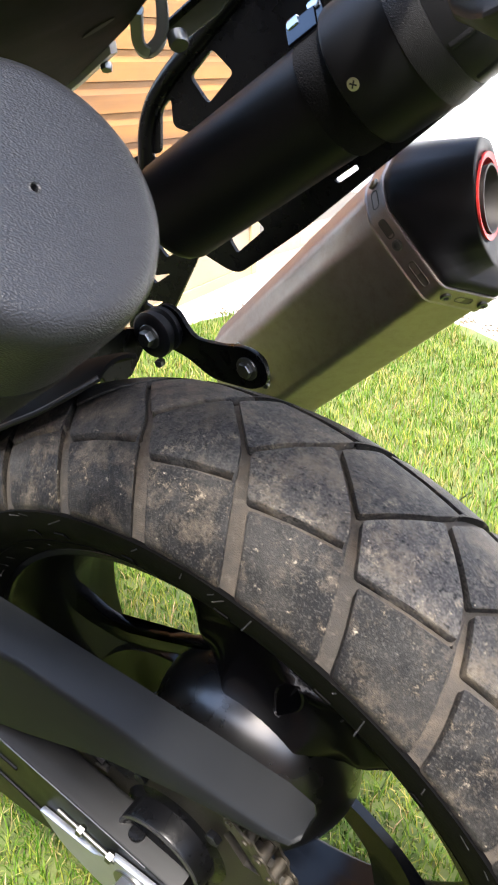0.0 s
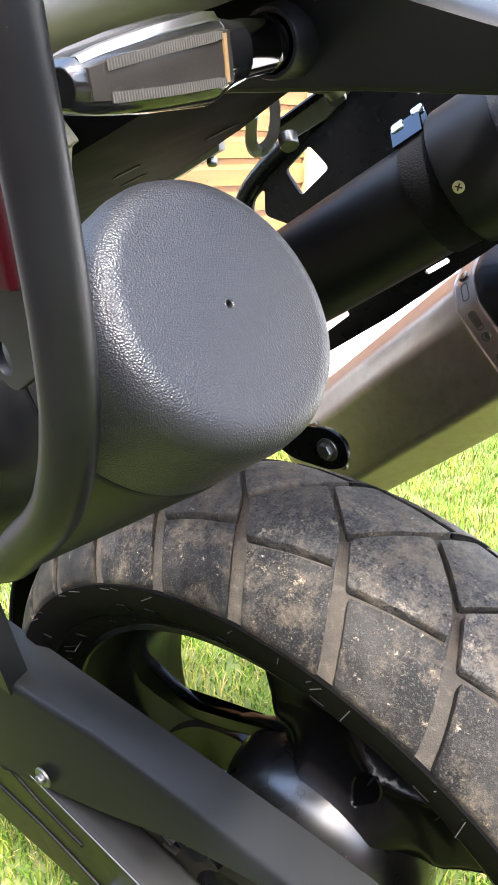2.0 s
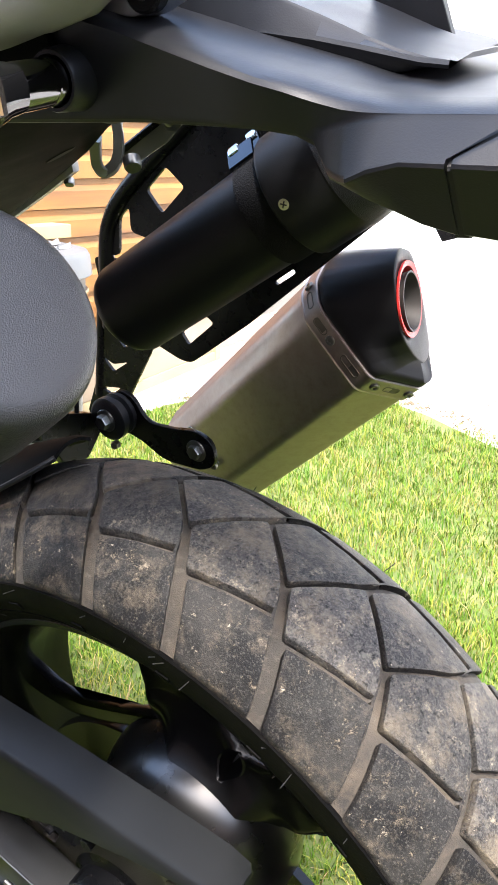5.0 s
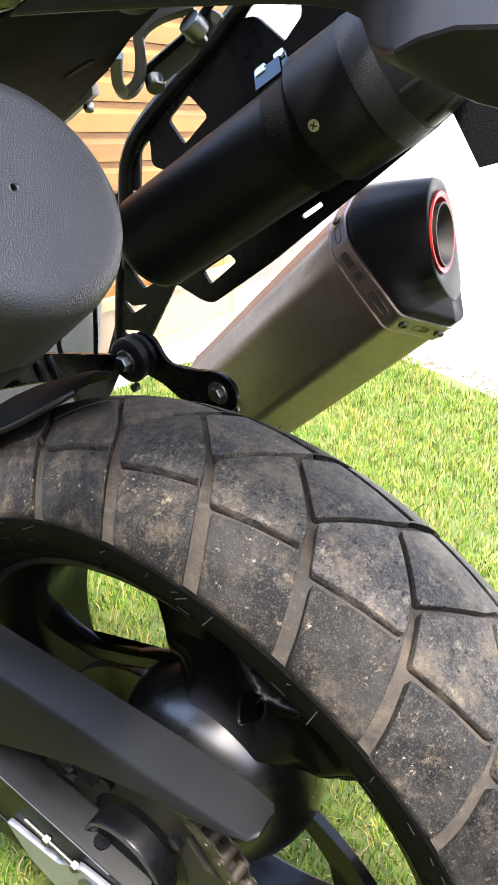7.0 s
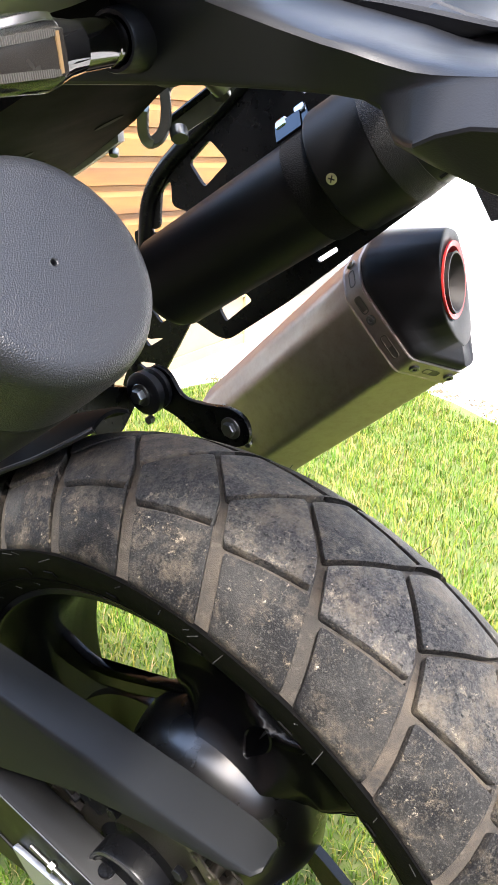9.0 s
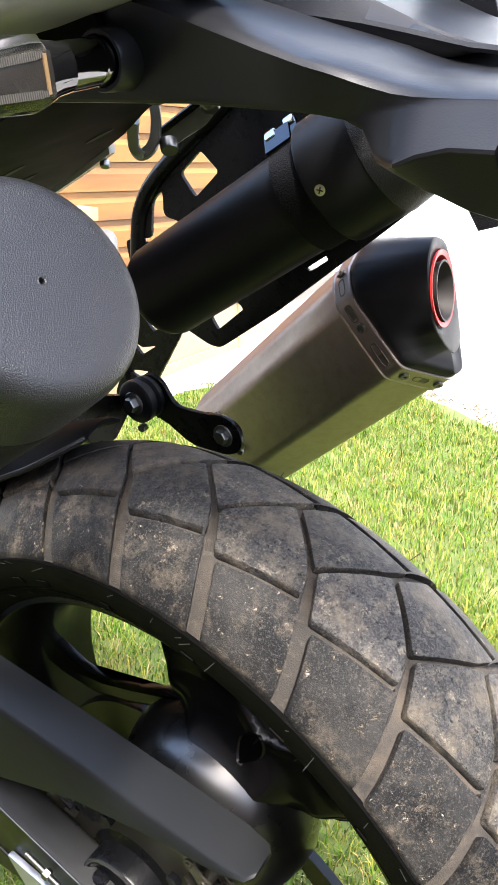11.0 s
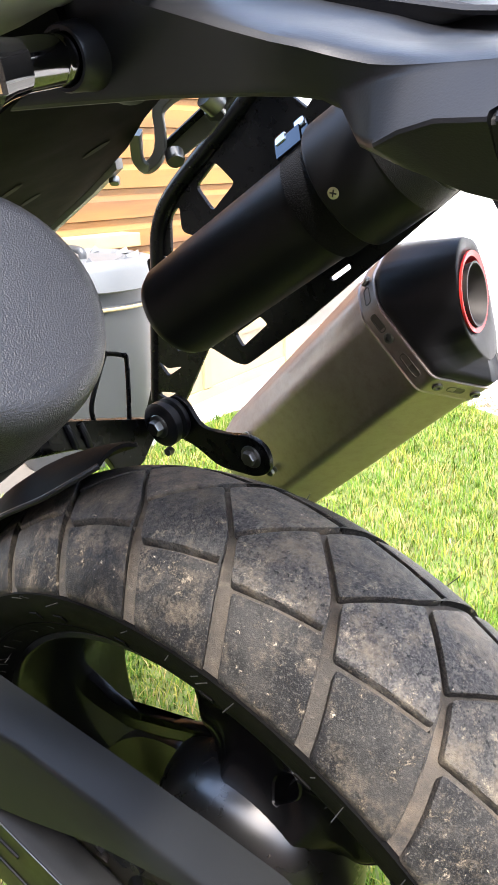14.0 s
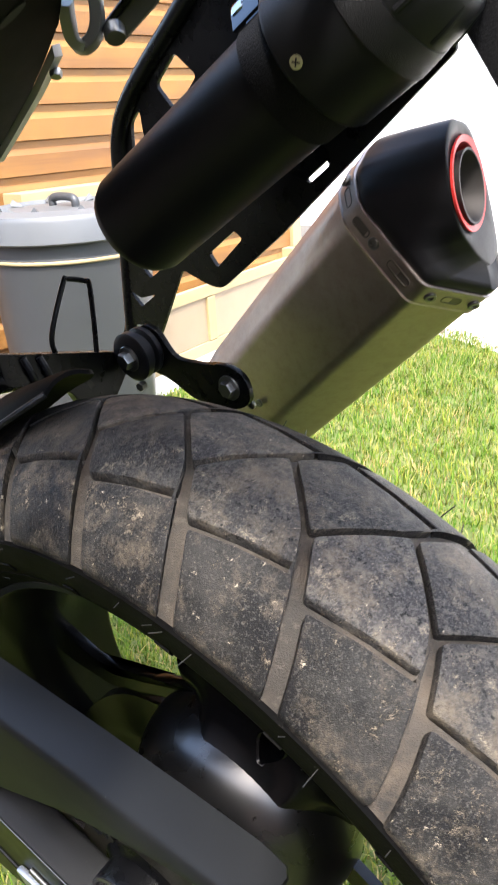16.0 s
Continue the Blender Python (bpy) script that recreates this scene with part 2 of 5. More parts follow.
_t.links.new(_p.outputs["Position"], _w.inputs["Vector"])
_t.links.new(_v.outputs["Distance"], _mx.inputs[2])
_t.links.new(_w.outputs["Fac"], _mx.inputs[3])
_t.links.new(_mx.outputs[0], _b.inputs["Height"])
_t.links.new(_b.outputs["Normal"], _t.nodes["Principled BSDF"].inputs["Normal"])

# blades differ one from another
_t = GRASS.node_tree
_g = _t.nodes.new("ShaderNodeNewGeometry")
_r = _t.nodes.new("ShaderNodeValToRGB")
_r.color_ramp.elements[0].color = (0.030, 0.082, 0.005, 1)
_r.color_ramp.elements[1].color = (0.28, 0.225, 0.11, 1)
_c = _r.color_ramp.elements.new(0.55)
_c.color = (0.068, 0.128, 0.010, 1)
_c = _r.color_ramp.elements.new(0.86)
_c.color = (0.160, 0.178, 0.025, 1)
_t.links.new(_g.outputs["Random Per Island"], _r.inputs["Fac"])
_n = _t.nodes.new("ShaderNodeTexNoise")
_n.inputs["Scale"].default_value, _n.inputs["Detail"].default_value = 5.5, 5
_t.links.new(_g.outputs["Position"], _n.inputs["Vector"])
_m = _t.nodes.new("ShaderNodeMapRange")
_m.inputs["From Min"].default_value, _m.inputs["From Max"].default_value = 0.42, 0.62
_t.links.new(_n.outputs["Fac"], _m.inputs["Value"])
_h = _t.nodes.new("ShaderNodeMix")
_h.data_type, _h.blend_type = "RGBA", "MULTIPLY"
_h.inputs[7].default_value = (1.42, 1.10, 1.35, 1)
_t.links.new(_m.outputs["Result"], _h.inputs["Factor"])
_t.links.new(_r.outputs["Color"], _h.inputs[6])
_t.links.new(_h.outputs[2], _t.nodes["Principled BSDF"].inputs["Base Color"])

# ---- mesh helpers ----
def finish(bm, name, mats, smooth=True, sharp=35):
    bmesh.ops.recalc_face_normals(bm, faces=bm.faces)
    me = bpy.data.meshes.new(name)
    for f in bm.faces:
        f.smooth = smooth
    if smooth:
        for e in bm.edges:
            e.smooth = len(e.link_faces) == 2 and e.calc_face_angle(0) < radians(sharp)
    bm.to_mesh(me)
    bm.free()
    for m in mats if isinstance(mats, (list, tuple)) else [mats]:
        me.materials.append(m)
    return me


def part(name, bm, mat, parent=None, label="", smooth=True, sharp=35):
    ob = new(name, finish(bm, name, mat, smooth, sharp))
    if smooth:
        ob.modifiers.new("weighted_normals", "WEIGHTED_NORMAL").keep_sharp = True
    if parent is not None:
        ob.parent = parent
    if label:
        tagged(ob, label)
    return ob


def thing(name, label, category, m=None, group="", kind=""):
    ob = new(name)
    ob.matrix_world = m if m is not None else Matrix()
    return tagged(ob, label, category, group, kind)


def ring_skin(bm, rings, closed=False, caps=True):
    vs = [[bm.verts.new(p) for p in ring] for ring in rings]
    n = len(vs[0])
    pairs = list(zip(vs, vs[1:])) + ([(vs[-1], vs[0])] if closed else [])
    for a, b in pairs:
        for i in range(n):
            bm.faces.new((a[i], a[(i + 1) % n], b[(i + 1) % n], b[i]))
    if caps and not closed:
        bm.faces.new(vs[0])
        bm.faces.new(vs[-1])
    return bm


def loft(rings, closed=False, caps=True):
    return ring_skin(bmesh.new(), rings, closed, caps)


def smooth_line(points, steps=6):
    """A Catmull-Rom curve through the points."""
    p = [Vector(q) for q in points]
    p = [2 * p[0] - p[1]] + p + [2 * p[-1] - p[-2]]
    out = []
    for a, b, c, d in zip(p, p[1:], p[2:], p[3:]):
        for k in range(steps):
            u = k / steps
            out.append(0.5 * (2 * b + (c - a) * u + (2 * a - 5 * b + 4 * c - d) * u * u + (3 * b - a - 3 * c + d) * u ** 3))
    return out + [p[-2]]


def sweep(points, radius, seg=14, steps=6, bm=None):
    line = smooth_line(points, steps) if steps > 1 else [Vector(q) for q in points]
    rings, side = [], None
    for i, p in enumerate(line):
        d = (line[min(i + 1, len(line) - 1)] - line[max(i - 1, 0)]).normalized()
        if side is None:
            side = d.orthogonal().normalized()
        side = (side - d * side.dot(d)).normalized()
        up = d.cross(side)
        rings.append([p + radius * (math.cos(a) * side + math.sin(a) * up) for a in (2 * math.pi * k / seg for k in range(seg))])
    return ring_skin(bm or bmesh.new(), rings)


def lathe(profile, seg=96, closed=True, origin=(0, 0, 0), axis=(0, 1, 0), bm=None):
    """A surface of revolution. profile: rows of (radius, way along the axis)."""
    q = Vector((0, 1, 0)).rotation_difference(Vector(axis).normalized()).to_matrix()
    o = Vector(origin)
    rings = []
    for k in range(seg):
        a = 2 * math.pi * k / seg
        rings.append([o + q @ Vector((r * math.sin(a), s, r * math.cos(a))) for r, s in profile])
    bm = bm or bmesh.new()
    vs = [[bm.verts.new(p) for p in ring] for ring in rings]
    n = len(profile)
    for i in range(seg):
        a, b = vs[i], vs[(i + 1) % seg]
        for k in range(n if closed else n - 1):
            bm.faces.new((a[k], a[(k + 1) % n], b[(k + 1) % n], b[k]))
    bmesh.ops.remove_doubles(bm, verts=bm.verts, dist=1e-6)
    return bm


def solid_of_turn(profile, seg=48, origin=(0, 0, 0), axis=(0, 1, 0), bm=None):
    """Like lathe, from axis to axis: the first and last radius are nought."""
    return lathe([(max(r, 1e-7), s) for r, s in profile], seg, False, origin, axis, bm)


def plate(outer, holes=(), depth=0.004, bevel=0.0, cuts=0.0, shape=None, rise=None):
    """A plate in the x, z plane, from y = 0 to depth, with holes; cut into a grid and then bent by shape(x, y, z)."""
    bm = bmesh.new()
    edges = []
    for loop in [outer, *holes]:
        vs = [bm.verts.new((x, 0, z)) for x, z in loop]
        edges += [bm.edges.new((a, b)) for a, b in zip(vs, vs[1:] + vs[:1])]
    bmesh.ops.triangle_fill(bm, use_beauty=True, use_dissolve=False, edges=edges)
    bmesh.ops.dissolve_limit(bm, angle_limit=0.01, verts=bm.verts, edges=bm.edges)
    bmesh.ops.recalc_face_normals(bm, faces=bm.faces)
    made = bmesh.ops.extrude_face_region(bm, geom=list(bm.faces))
    for v in made["geom"]:
        if isinstance(v, bmesh.types.BMVert):
            v.co.y += depth
    if bevel:
        tops = [e for e in bm.edges if len(e.link_faces) == 2 and e.calc_face_angle(0) > 0.8 and abs(e.verts[0].co.y - e.verts[1].co.y) < 1e-6]
        bmesh.ops.bevel(bm, geom=tops, offset=bevel, segments=2, profile=0.6, affect="EDGES")
    if cuts:
        for i in (0, 2):
            lo, hi = min(v.co[i] for v in bm.verts), max(v.co[i] for v in bm.verts)
            x = lo + cuts
            while x < hi - cuts * 0.2:
                co, no = [0, 0, 0], [0, 0, 0]
                co[i], no[i] = x, 1
                bmesh.ops.bisect_plane(bm, geom=bm.verts[:] + bm.edges[:] + bm.faces[:], plane_co=co, plane_no=no, dist=1e-6)
                x += cuts
    if shape:
        for v in bm.verts:
            v.co = shape(*v.co)
    return bm


def rounded(poly, r, n=4):
    """Rounds the corners of a polygon in the plane."""
    out = []
    for i, p in enumerate(poly):
        a, b, c = Vector(poly[i - 1]), Vector(p), Vector(poly[(i + 1) % len(poly)])
        ra = min(r, (a - b).length * 0.45, (c - b).length * 0.45)
        s, e = b + (a - b).normalized() * ra, b + (c - b).normalized() * ra
        for k in range(n + 1):
            u = k / n
            out.append(tuple((1 - u) ** 2 * s + 2 * u * (1 - u) * b + u * u * e))
    return out


def box(x0, x1, y0, y1, z0, z1, bevel=0.002, bm=None):
    fresh = bmesh.new()
    vs = bmesh.ops.create_cube(fresh, size=1)["verts"]
    for v in vs:
        v.co = Vector((x0 + (v.co.x + 0.5) * (x1 - x0), y0 + (v.co.y + 0.5) * (y1 - y0), z0 + (v.co.z + 0.5) * (z1 - z0)))
    if bevel:
        bmesh.ops.bevel(fresh, geom=fresh.edges[:], offset=bevel, segments=2, profile=0.6, affect="EDGES")
    return fresh


def bolt(origin, axis, r=0.005, head=0.004, washer=0.0, hexed=True, socket=False):
    """A bolt's head, with a flange, seen from outside along axis."""
    bm = bmesh.new()
    if washer:
        solid_of_turn([(0, 0), (washer, 0), (washer, 0.0012), (washer * 0.97, 0.0016), (0, 0.0016)], 28, origin, axis, bm)
    o = Vector(origin) + Vector(axis).normalized() * (0.0014 if washer else 0)
    prof = [(0, 0), (r, 0), (r, head * 0.8), (r * 0.88, head)]
    prof += [(r * 0.5, head), (r * 0.45, head * 0.4), (0, head * 0.4)] if socket else [(0, head)]
    solid_of_turn(prof, 6 if hexed else 24, o, axis, bm)
    return bm


def blend(a, b, x):
    x = min(1, max(0, (x - a) / (b - a)))
    return x * x * (3 - 2 * x)


# ---- the motorcycle, leaning on its side stand; its own axes: x to the rear, y to its right, z up, nought at the rear axle ----
LEAN, AXLE = 9.811, 0.3163
BIKE = pose(0, 0, AXLE, LEAN)
bike = thing("motorcycle", "black adventure motorcycle leaning on its side stand on the lawn", "motorcycle", BIKE)

# tyre
RT, RHO, PERIOD = 0.321, 0.0915, 360 / 27


def crown(s):
    return RT - RHO + math.sqrt(max(RHO * RHO - s * s, 0))


DEEP = 0.0062
prof = [(crown(s / 1000) - DEEP, s / 1000) for s in range(-76, 77, 4)]
prof += [(0.2745, 0.0795), (0.262, 0.0800), (0.250, 0.0745), (0.241, 0.0665), (0.2345, 0.0600), (0.226, 0.0570)]
prof = [(0.226, -0.0570), (0.2345, -0.0600), (0.241, -0.0665), (0.250, -0.0745), (0.262, -0.0800), (0.2745, -0.0795)] + prof
bm = lathe(prof, 144)
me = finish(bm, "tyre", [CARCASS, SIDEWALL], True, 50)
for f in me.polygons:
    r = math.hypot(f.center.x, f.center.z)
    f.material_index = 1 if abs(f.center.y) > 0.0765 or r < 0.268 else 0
tyre = new("tyre", me)
tyre.parent = bike
tagged(tyre, "dusty block-tread rear tyre with worn mud-stained blocks")


def inset(poly, widths):
    """Moves each side i (from corner i to i + 1) of a polygon inwards by widths[i]."""
    n = len(poly)
    area = sum(poly[i][0] * poly[(i + 1) % n][1] - poly[(i + 1) % n][0] * poly[i][1] for i in range(n))
    turn = 1 if area > 0 else -1
    lines = []
    for i in range(n):
        a, b = Vector(poly[i]), Vector(poly[(i + 1) % n])
        d = (b - a).normalized()
        lines.append((a + Vector((-d.y, d.x)) * turn * widths[i], d))
    out = []
    for i in range(n):
        (p, d), (q, e) = lines[i - 1], lines[i]
        det = d.x * e.y - d.y * e.x
        if abs(det) < 1e-4:
            out.append(tuple(q))
            continue
        u = ((q.x - p.x) * e.y - (q.y - p.y) * e.x) / det
        out.append(tuple(p + d * u))
    return out


DEG = RT * math.pi / 180


def tread_mesh(name, poly, widths, side, shift, mat):
    flat = [(a * DEG, s / 1000) for a, s in poly]
    flat = rounded(inset(flat, [w / 1000 for w in widths]), 0.0025, 2)

    def shape(x, y, z):
        a, r = x / RT + radians(shift), crown(z) - DEEP - 0.0006 + y
        return Vector((r * math.sin(a), side * z, r * math.cos(a)))

    bm = plate(flat, (), DEEP + 0.0006, 0.0011, 0.009, shape)
    return finish(bm, name, mat, True, 40)


INNER = [(0, -19), (6.67, 20), (13.33, -19), (15.1, -36), (9.0, -40.5), (3.0, -45.5)]
INNER_W = [2.0, 2.2, 3.2, 2.4, 2.4, 3.2]
OUTER = [(3.0, -45.5), (9.0, -40.5), (15.1, -36), (16.3, -45.5), (19.9, -77.5), (6.7, -77.5)]
OUTER_W = [2.4, 2.4, 4.2, 5.0, 0.0, 4.6]
BEND = 8.9
blocks = [tread_mesh("tread_block", INNER, INNER_W, 1, BEND, RUBBER), tread_mesh("tread_block", OUTER, OUTER_W, 1, BEND, SHOULDER),
          tread_mesh("tread_block", INNER, INNER_W, -1, BEND + PERIOD / 2, RUBBER), tread_mesh("tread_block", OUTER, OUTER_W, -1, BEND + PERIOD / 2, SHOULDER)]
for k in range(27):
    for mesh in blocks:
        ob = new("tread_block", mesh)
        ob.parent = tyre
        ob.matrix_basis = Matrix.Rotation(radians(PERIOD * k), 4, "Y")

# moulded ribs and worn raised marks on the sidewalls
for s_ in (-1, 1):
    part("sidewall_rib", lathe([(0.2445, s_ * 0.0690), (0.2455, s_ * 0.0718), (0.2472, s_ * 0.0730), (0.2482, s_ * 0.0722)], 128), SIDEWALL, tyre)
    for k in range(26):
        a = radians(k * 360 / 26 + (k % 5) * 1.7)
        if k % 6 == 5:
            continue
        bm = box(-0.0045 - 0.001 * (k % 3), 0.0045, -0.0006, 0.0006, -0.0035, 0.0035, 0.0004)
        u, w = Vector((math.sin(a), 0, math.cos(a))), Vector((math.cos(a), 0, -math.sin(a)))
        up_ = (u * 0.012 + Vector((0, s_ * 0.0055, 0))).normalized()
        bmesh.ops.transform(bm, matrix=Matrix.Translation(u * 0.2565 + Vector((0, s_ * 0.0782, 0))) @ Matrix((w, up_.cross(w), up_)).transposed().to_4x4(), verts=bm.verts)
        part("raised_mark", bm, SIDEWALL, tyre)

# moulding whiskers on the tyre's shoulder
bm = bmesh.new()
rnd = random.Random(4)
for k in range(110):
    a = radians(k * 360 / 110 + rnd.uniform(-1.2, 1.2))
    for r, s in ((0.2365, -0.0625), (0.271, -0.0798), (0.281, 0.0775)):
        if rnd.random() < 0.66:
            continue
        out = Vector((math.sin(a), 0, math.cos(a)))
        p = out * r + Vector((0, s, 0))
        d = (out * rnd.uniform(0.2, 0.9) + Vector((rnd.uniform(-0.6, 0.6), math.copysign(0.8, s), rnd.uniform(-0.4, 0.4)))).normalized()
        sweep([p - d * 0.001, p + d * rnd.uniform(0.005, 0.011)], 0.00036, 4, 1, bm)
tagged(part("whisker_fringe", bm, WHISKER, tyre), "fine rubber mould whiskers", kind="stuff")

# cast wheel
rim_prof = [(0.2329, -0.0572), (0.2300, -0.0590), (0.2255, -0.0585), (0.2225, -0.0555), (0.2190, -0.0480), (0.2110, -0.0370), (0.2050, -0.0200), (0.2040, 0.0),
            (0.2048, 0.0180), (0.2052, 0.0200), (0.2085, 0.0215), (0.2095, 0.0380), (0.2120, 0.0395), (0.2118, 0.0590), (0.2140, 0.0625), (0.2230, 0.0635), (0.2300, 0.0610), (0.2329, 0.0572), (0.2270, 0.0500), (0.2130, 0.0250), (0.2130, -0.0250), (0.2270, -0.0500)]
wheel = part("rear_wheel", lathe(rim_prof, 128), WHEEL, bike, "gloss black cast alloy wheel with broad spokes")
hub_prof = [(0, -0.074)] + [(0.006 + 0.086 * math.sin(radians(a)), 0.012 - 0.086 * math.cos(radians(a))) for a in range(0, 97, 5)] + [(0.080, 0.045), (0.05, 0.055), (0, 0.055)]
part("hub", solid_of_turn(hub_prof, 72), HUB, wheel)


def near_face(r, a, fan):
    """The outward face of a spoke: a saddle from the hub, up to a curved ridge, then a facet falling to the rim."""
    if not fan:
        return -0.010 - 0.012 * blend(0.13, 0.21, r)
    crest = min(0.200, 0.116 + 0.016 * ((a - 28) / 14) ** 2)
    rows = ((0.066, -0.032), (0.078, -0.0318), (0.083, -0.0250), (0.088, -0.0185), (0.094, -0.0122), (0.102, -0.0062), (0.111, -0.0012), (0.125, 0.0040), (0.16, 0.010), (0.21, 0.012))
    y = rows[-1][1]
    for (r0, y0), (r1, y1) in zip(rows, rows[1:]):
        if r <= r1:
            y = y0 + (y1 - y0) * max(0, (r - r0) / (r1 - r0))
            break
    d = r - crest
    y -= 0.0020 * blend(-0.008, -0.001, d)
    y += 2.1 * (d if d > 0.003 else max(0, d + 0.003) ** 2 / 0.012)
    return min(y, 0.034)


def spoke(a0, a1, hole=True, deep=0.0, skew=0.0):
    mid, half = (a0 + a1) / 2, (a1 - a0) / 2
    rim = [(mid + half * u, 0.2085) for u in (-1, -0.5, 0, 0.5, 1)]
    if hole:
        outer = [(mid - half * 0.80, 0.066), (mid - half * 0.80, 0.110), (mid - half * 0.91, 0.160)] + rim + [(mid + half * 0.98, 0.160), (mid + half, 0.110), (mid + half * 0.92, 0.066), (mid, 0.066)]
    else:
        outer = [(mid - half * 0.70, 0.070), (mid - half * 0.68, 0.110), (mid - half * 0.80, 0.160)] + rim + [(mid + half * 0.98, 0.160), (mid + half * 0.94, 0.110), (mid + half * 0.90, 0.070), (mid, 0.070)]
    flat = [((a + skew * (0.2085 - r) / 0.12) * 0.0026, r) for a, r in outer]
    holes = []
    if hole:
        c = 28.2 * 0.0026
        holes = [[(c + 0.0132 * math.cos(u) * (1 + 0.18 * math.cos(2 * u)), 0.1035 + 0.0108 * math.sin(u) * (1 - 0.12 * math.cos(2 * u))) for u in (2 * math.pi * k / 20 for k in range(20))]]

    def shape(x, y, z):
        a = radians(x / 0.0026)
        side = min(1, abs(x / 0.0026 - mid) / half)
        yy = near_face(z, x / 0.0026, hole) + (0.020 * blend(0.78, 1.0, side) + 0.026 * blend(0.40, 0.95, side) * (1 - blend(0.082, 0.115, z)) if hole else 0.014 * side) + deep if y < 0.5 else (0.042 if hole else 0.016)
        return Vector((z * math.sin(a), yy, z * math.cos(a)))

    made = part("spoke", plate(flat, holes, 1.0, 0, 0.0035 if hole else 0.008, shape), WHEEL, wheel, sharp=50)
    if hole:
        lip = [shape(x, 0, z) for x, z in holes[0]]
        part("hole_lip", loft([[p + Vector((0.0014 * math.cos(u), 0.0014 * math.sin(u), 0)) for u in (0, 1.57, 3.14, 4.71)] for p in lip], True), WHEEL, wheel)
    return made


spoke(-30, 78)
spoke(126, 143, False, 0.004, -24)
spoke(184, 216, False, 0.004)
spoke(226, 258, False, 0.002, 40)

arm_line = [(-0.030, 0.088), (-0.050, 0.086), (-0.085, 0.070), (-0.134, 0.0545), (-0.160, 0.0580), (-0.196, 0.0740), (-0.207, 0.040), (-0.190, 0.0350), (-0.1458, 0.0320), (-0.105, 0.0430), (-0.0667, 0.0580), (-0.045, 0.058)]
part("spoke", plate(rounded(arm_line, 0.005, 3), (), 0.011, 0.004, 0, lambda x, y, z: Vector((x, y + 0.004, z))), WHEEL, wheel, sharp=50)

# sprocket and chain
teeth, pts = 40, []
for k in range(teeth * 4):
    a = 2 * math.pi * k / (teeth * 4)
    pts.append(((0.0955, 0.1035, 0.105, 0.1035)[k % 4] * math.sin(a), (0.0955, 0.1035, 0.105, 0.1035)[k % 4] * math.cos(a)))
slots = [[(math.sin(a) * r, math.cos(a) * r) for a, r in ((b - 0.25, 0.084), (b + 0.25, 0.084), (b + 0.2, 0.070), (b - 0.2, 0.070))] for b in (2 * math.pi * k / 6 for k in range(6))]
spr = part("sprocket", plate(pts, slots, 0.006, 0, 0, lambda x, y, z: Vector((x, y - 0.095, z))), GRIT, bike, "dark oily steel rear sprocket")
part("sprocket_carrier", solid_of_turn([(0, -0.112), (0.030, -0.112), (0.0335, -0.1155), (0.0372, -0.1160), (0.0385, -0.1130), (0.0392, -0.098), (0.050, -0.094), (0.058, -0.090), (0.060, -0.06), (0, -0.06)], 64), POWDER, bike)
part("carrier_trim", lathe([(0.0352, -0.1160), (0.0368, -0.1172), (0.0384, -0.1162), (0.0380, -0.1148)], 64), DARKCAST, bike, "bright turned ring")
for k in range(6):
    a = 2 * math.pi * (k + 0.3) / 6
    part("sprocket_bolt", bolt((0.0655 * math.sin(a + 0.5), -0.098, 0.0655 * math.cos(a + 0.5)), (0, -1, 0), 0.0062, 0.005), POWDER, spr)
PITCH = 0.015875
link = plate(rounded([(-0.012, -0.0038), (-0.0079, -0.0062), (0, -0.0042), (0.0079, -0.0062), (0.012, -0.0038), (0.012, 0.0038), (0.0079, 0.0062), (0, 0.0042), (-0.0079, 0.0062), (-0.012, 0.0038)], 0.003, 2), (), 0.0018, 0)
geo = bmesh.new()
_tmp = finish(link, "chain_link", CHAIN)
for off in (-0.0085, 0.0067):
    b2 = bmesh.new()
    b2.from_mesh(_tmp)
    for v in b2.verts:
        v.co.y += off
    _m = bpy.data.meshes.new("x")
    b2.to_mesh(_m)
    b2.free()
    geo.from_mesh(_m)
    bpy.data.meshes.remove(_m)
for x in (-0.0079, 0.0079):
    solid_of_turn([(0, -0.0098), (0.0026, -0.0098), (0.0026, -0.0066), (0.005, -0.0066), (0.005, 0.0066), (0.0026, 0.0066), (0.0026, 0.0098), (0, 0.0098)], 12, (x, 0, 0), (0, 1, 0), geo)
inner_link = finish(geo, "chain_link", CHAIN)
RC = 0.1010
chain = thing("drive_chain", "", "")
chain.parent = bike
tagged(chain, "greasy brown roller chain")
del chain["label"]
for k in range(-22, 26):
    s = k * PITCH
    a = s / RC
    if a < 0:
        m = pose(s, -0.092, RC + s * 0.03, 0, 0, 0)
        m = m @ pose(0, 0, 0, 0, -1.7, 0)
    elif a <= math.pi:
        m = pose(RC * math.sin(a), -0.092, RC * math.cos(a), 0, math.degrees(a), 0)
    else:
        m = pose(-(s - math.pi * RC), -0.092, -RC, 0, 180, 0)
    ob = new("chain_link", inner_link)
    ob.parent = chain
    ob.matrix_basis = m @ Matrix.Diagonal((1, 1 if k % 2 else 0.8, 1, 1))

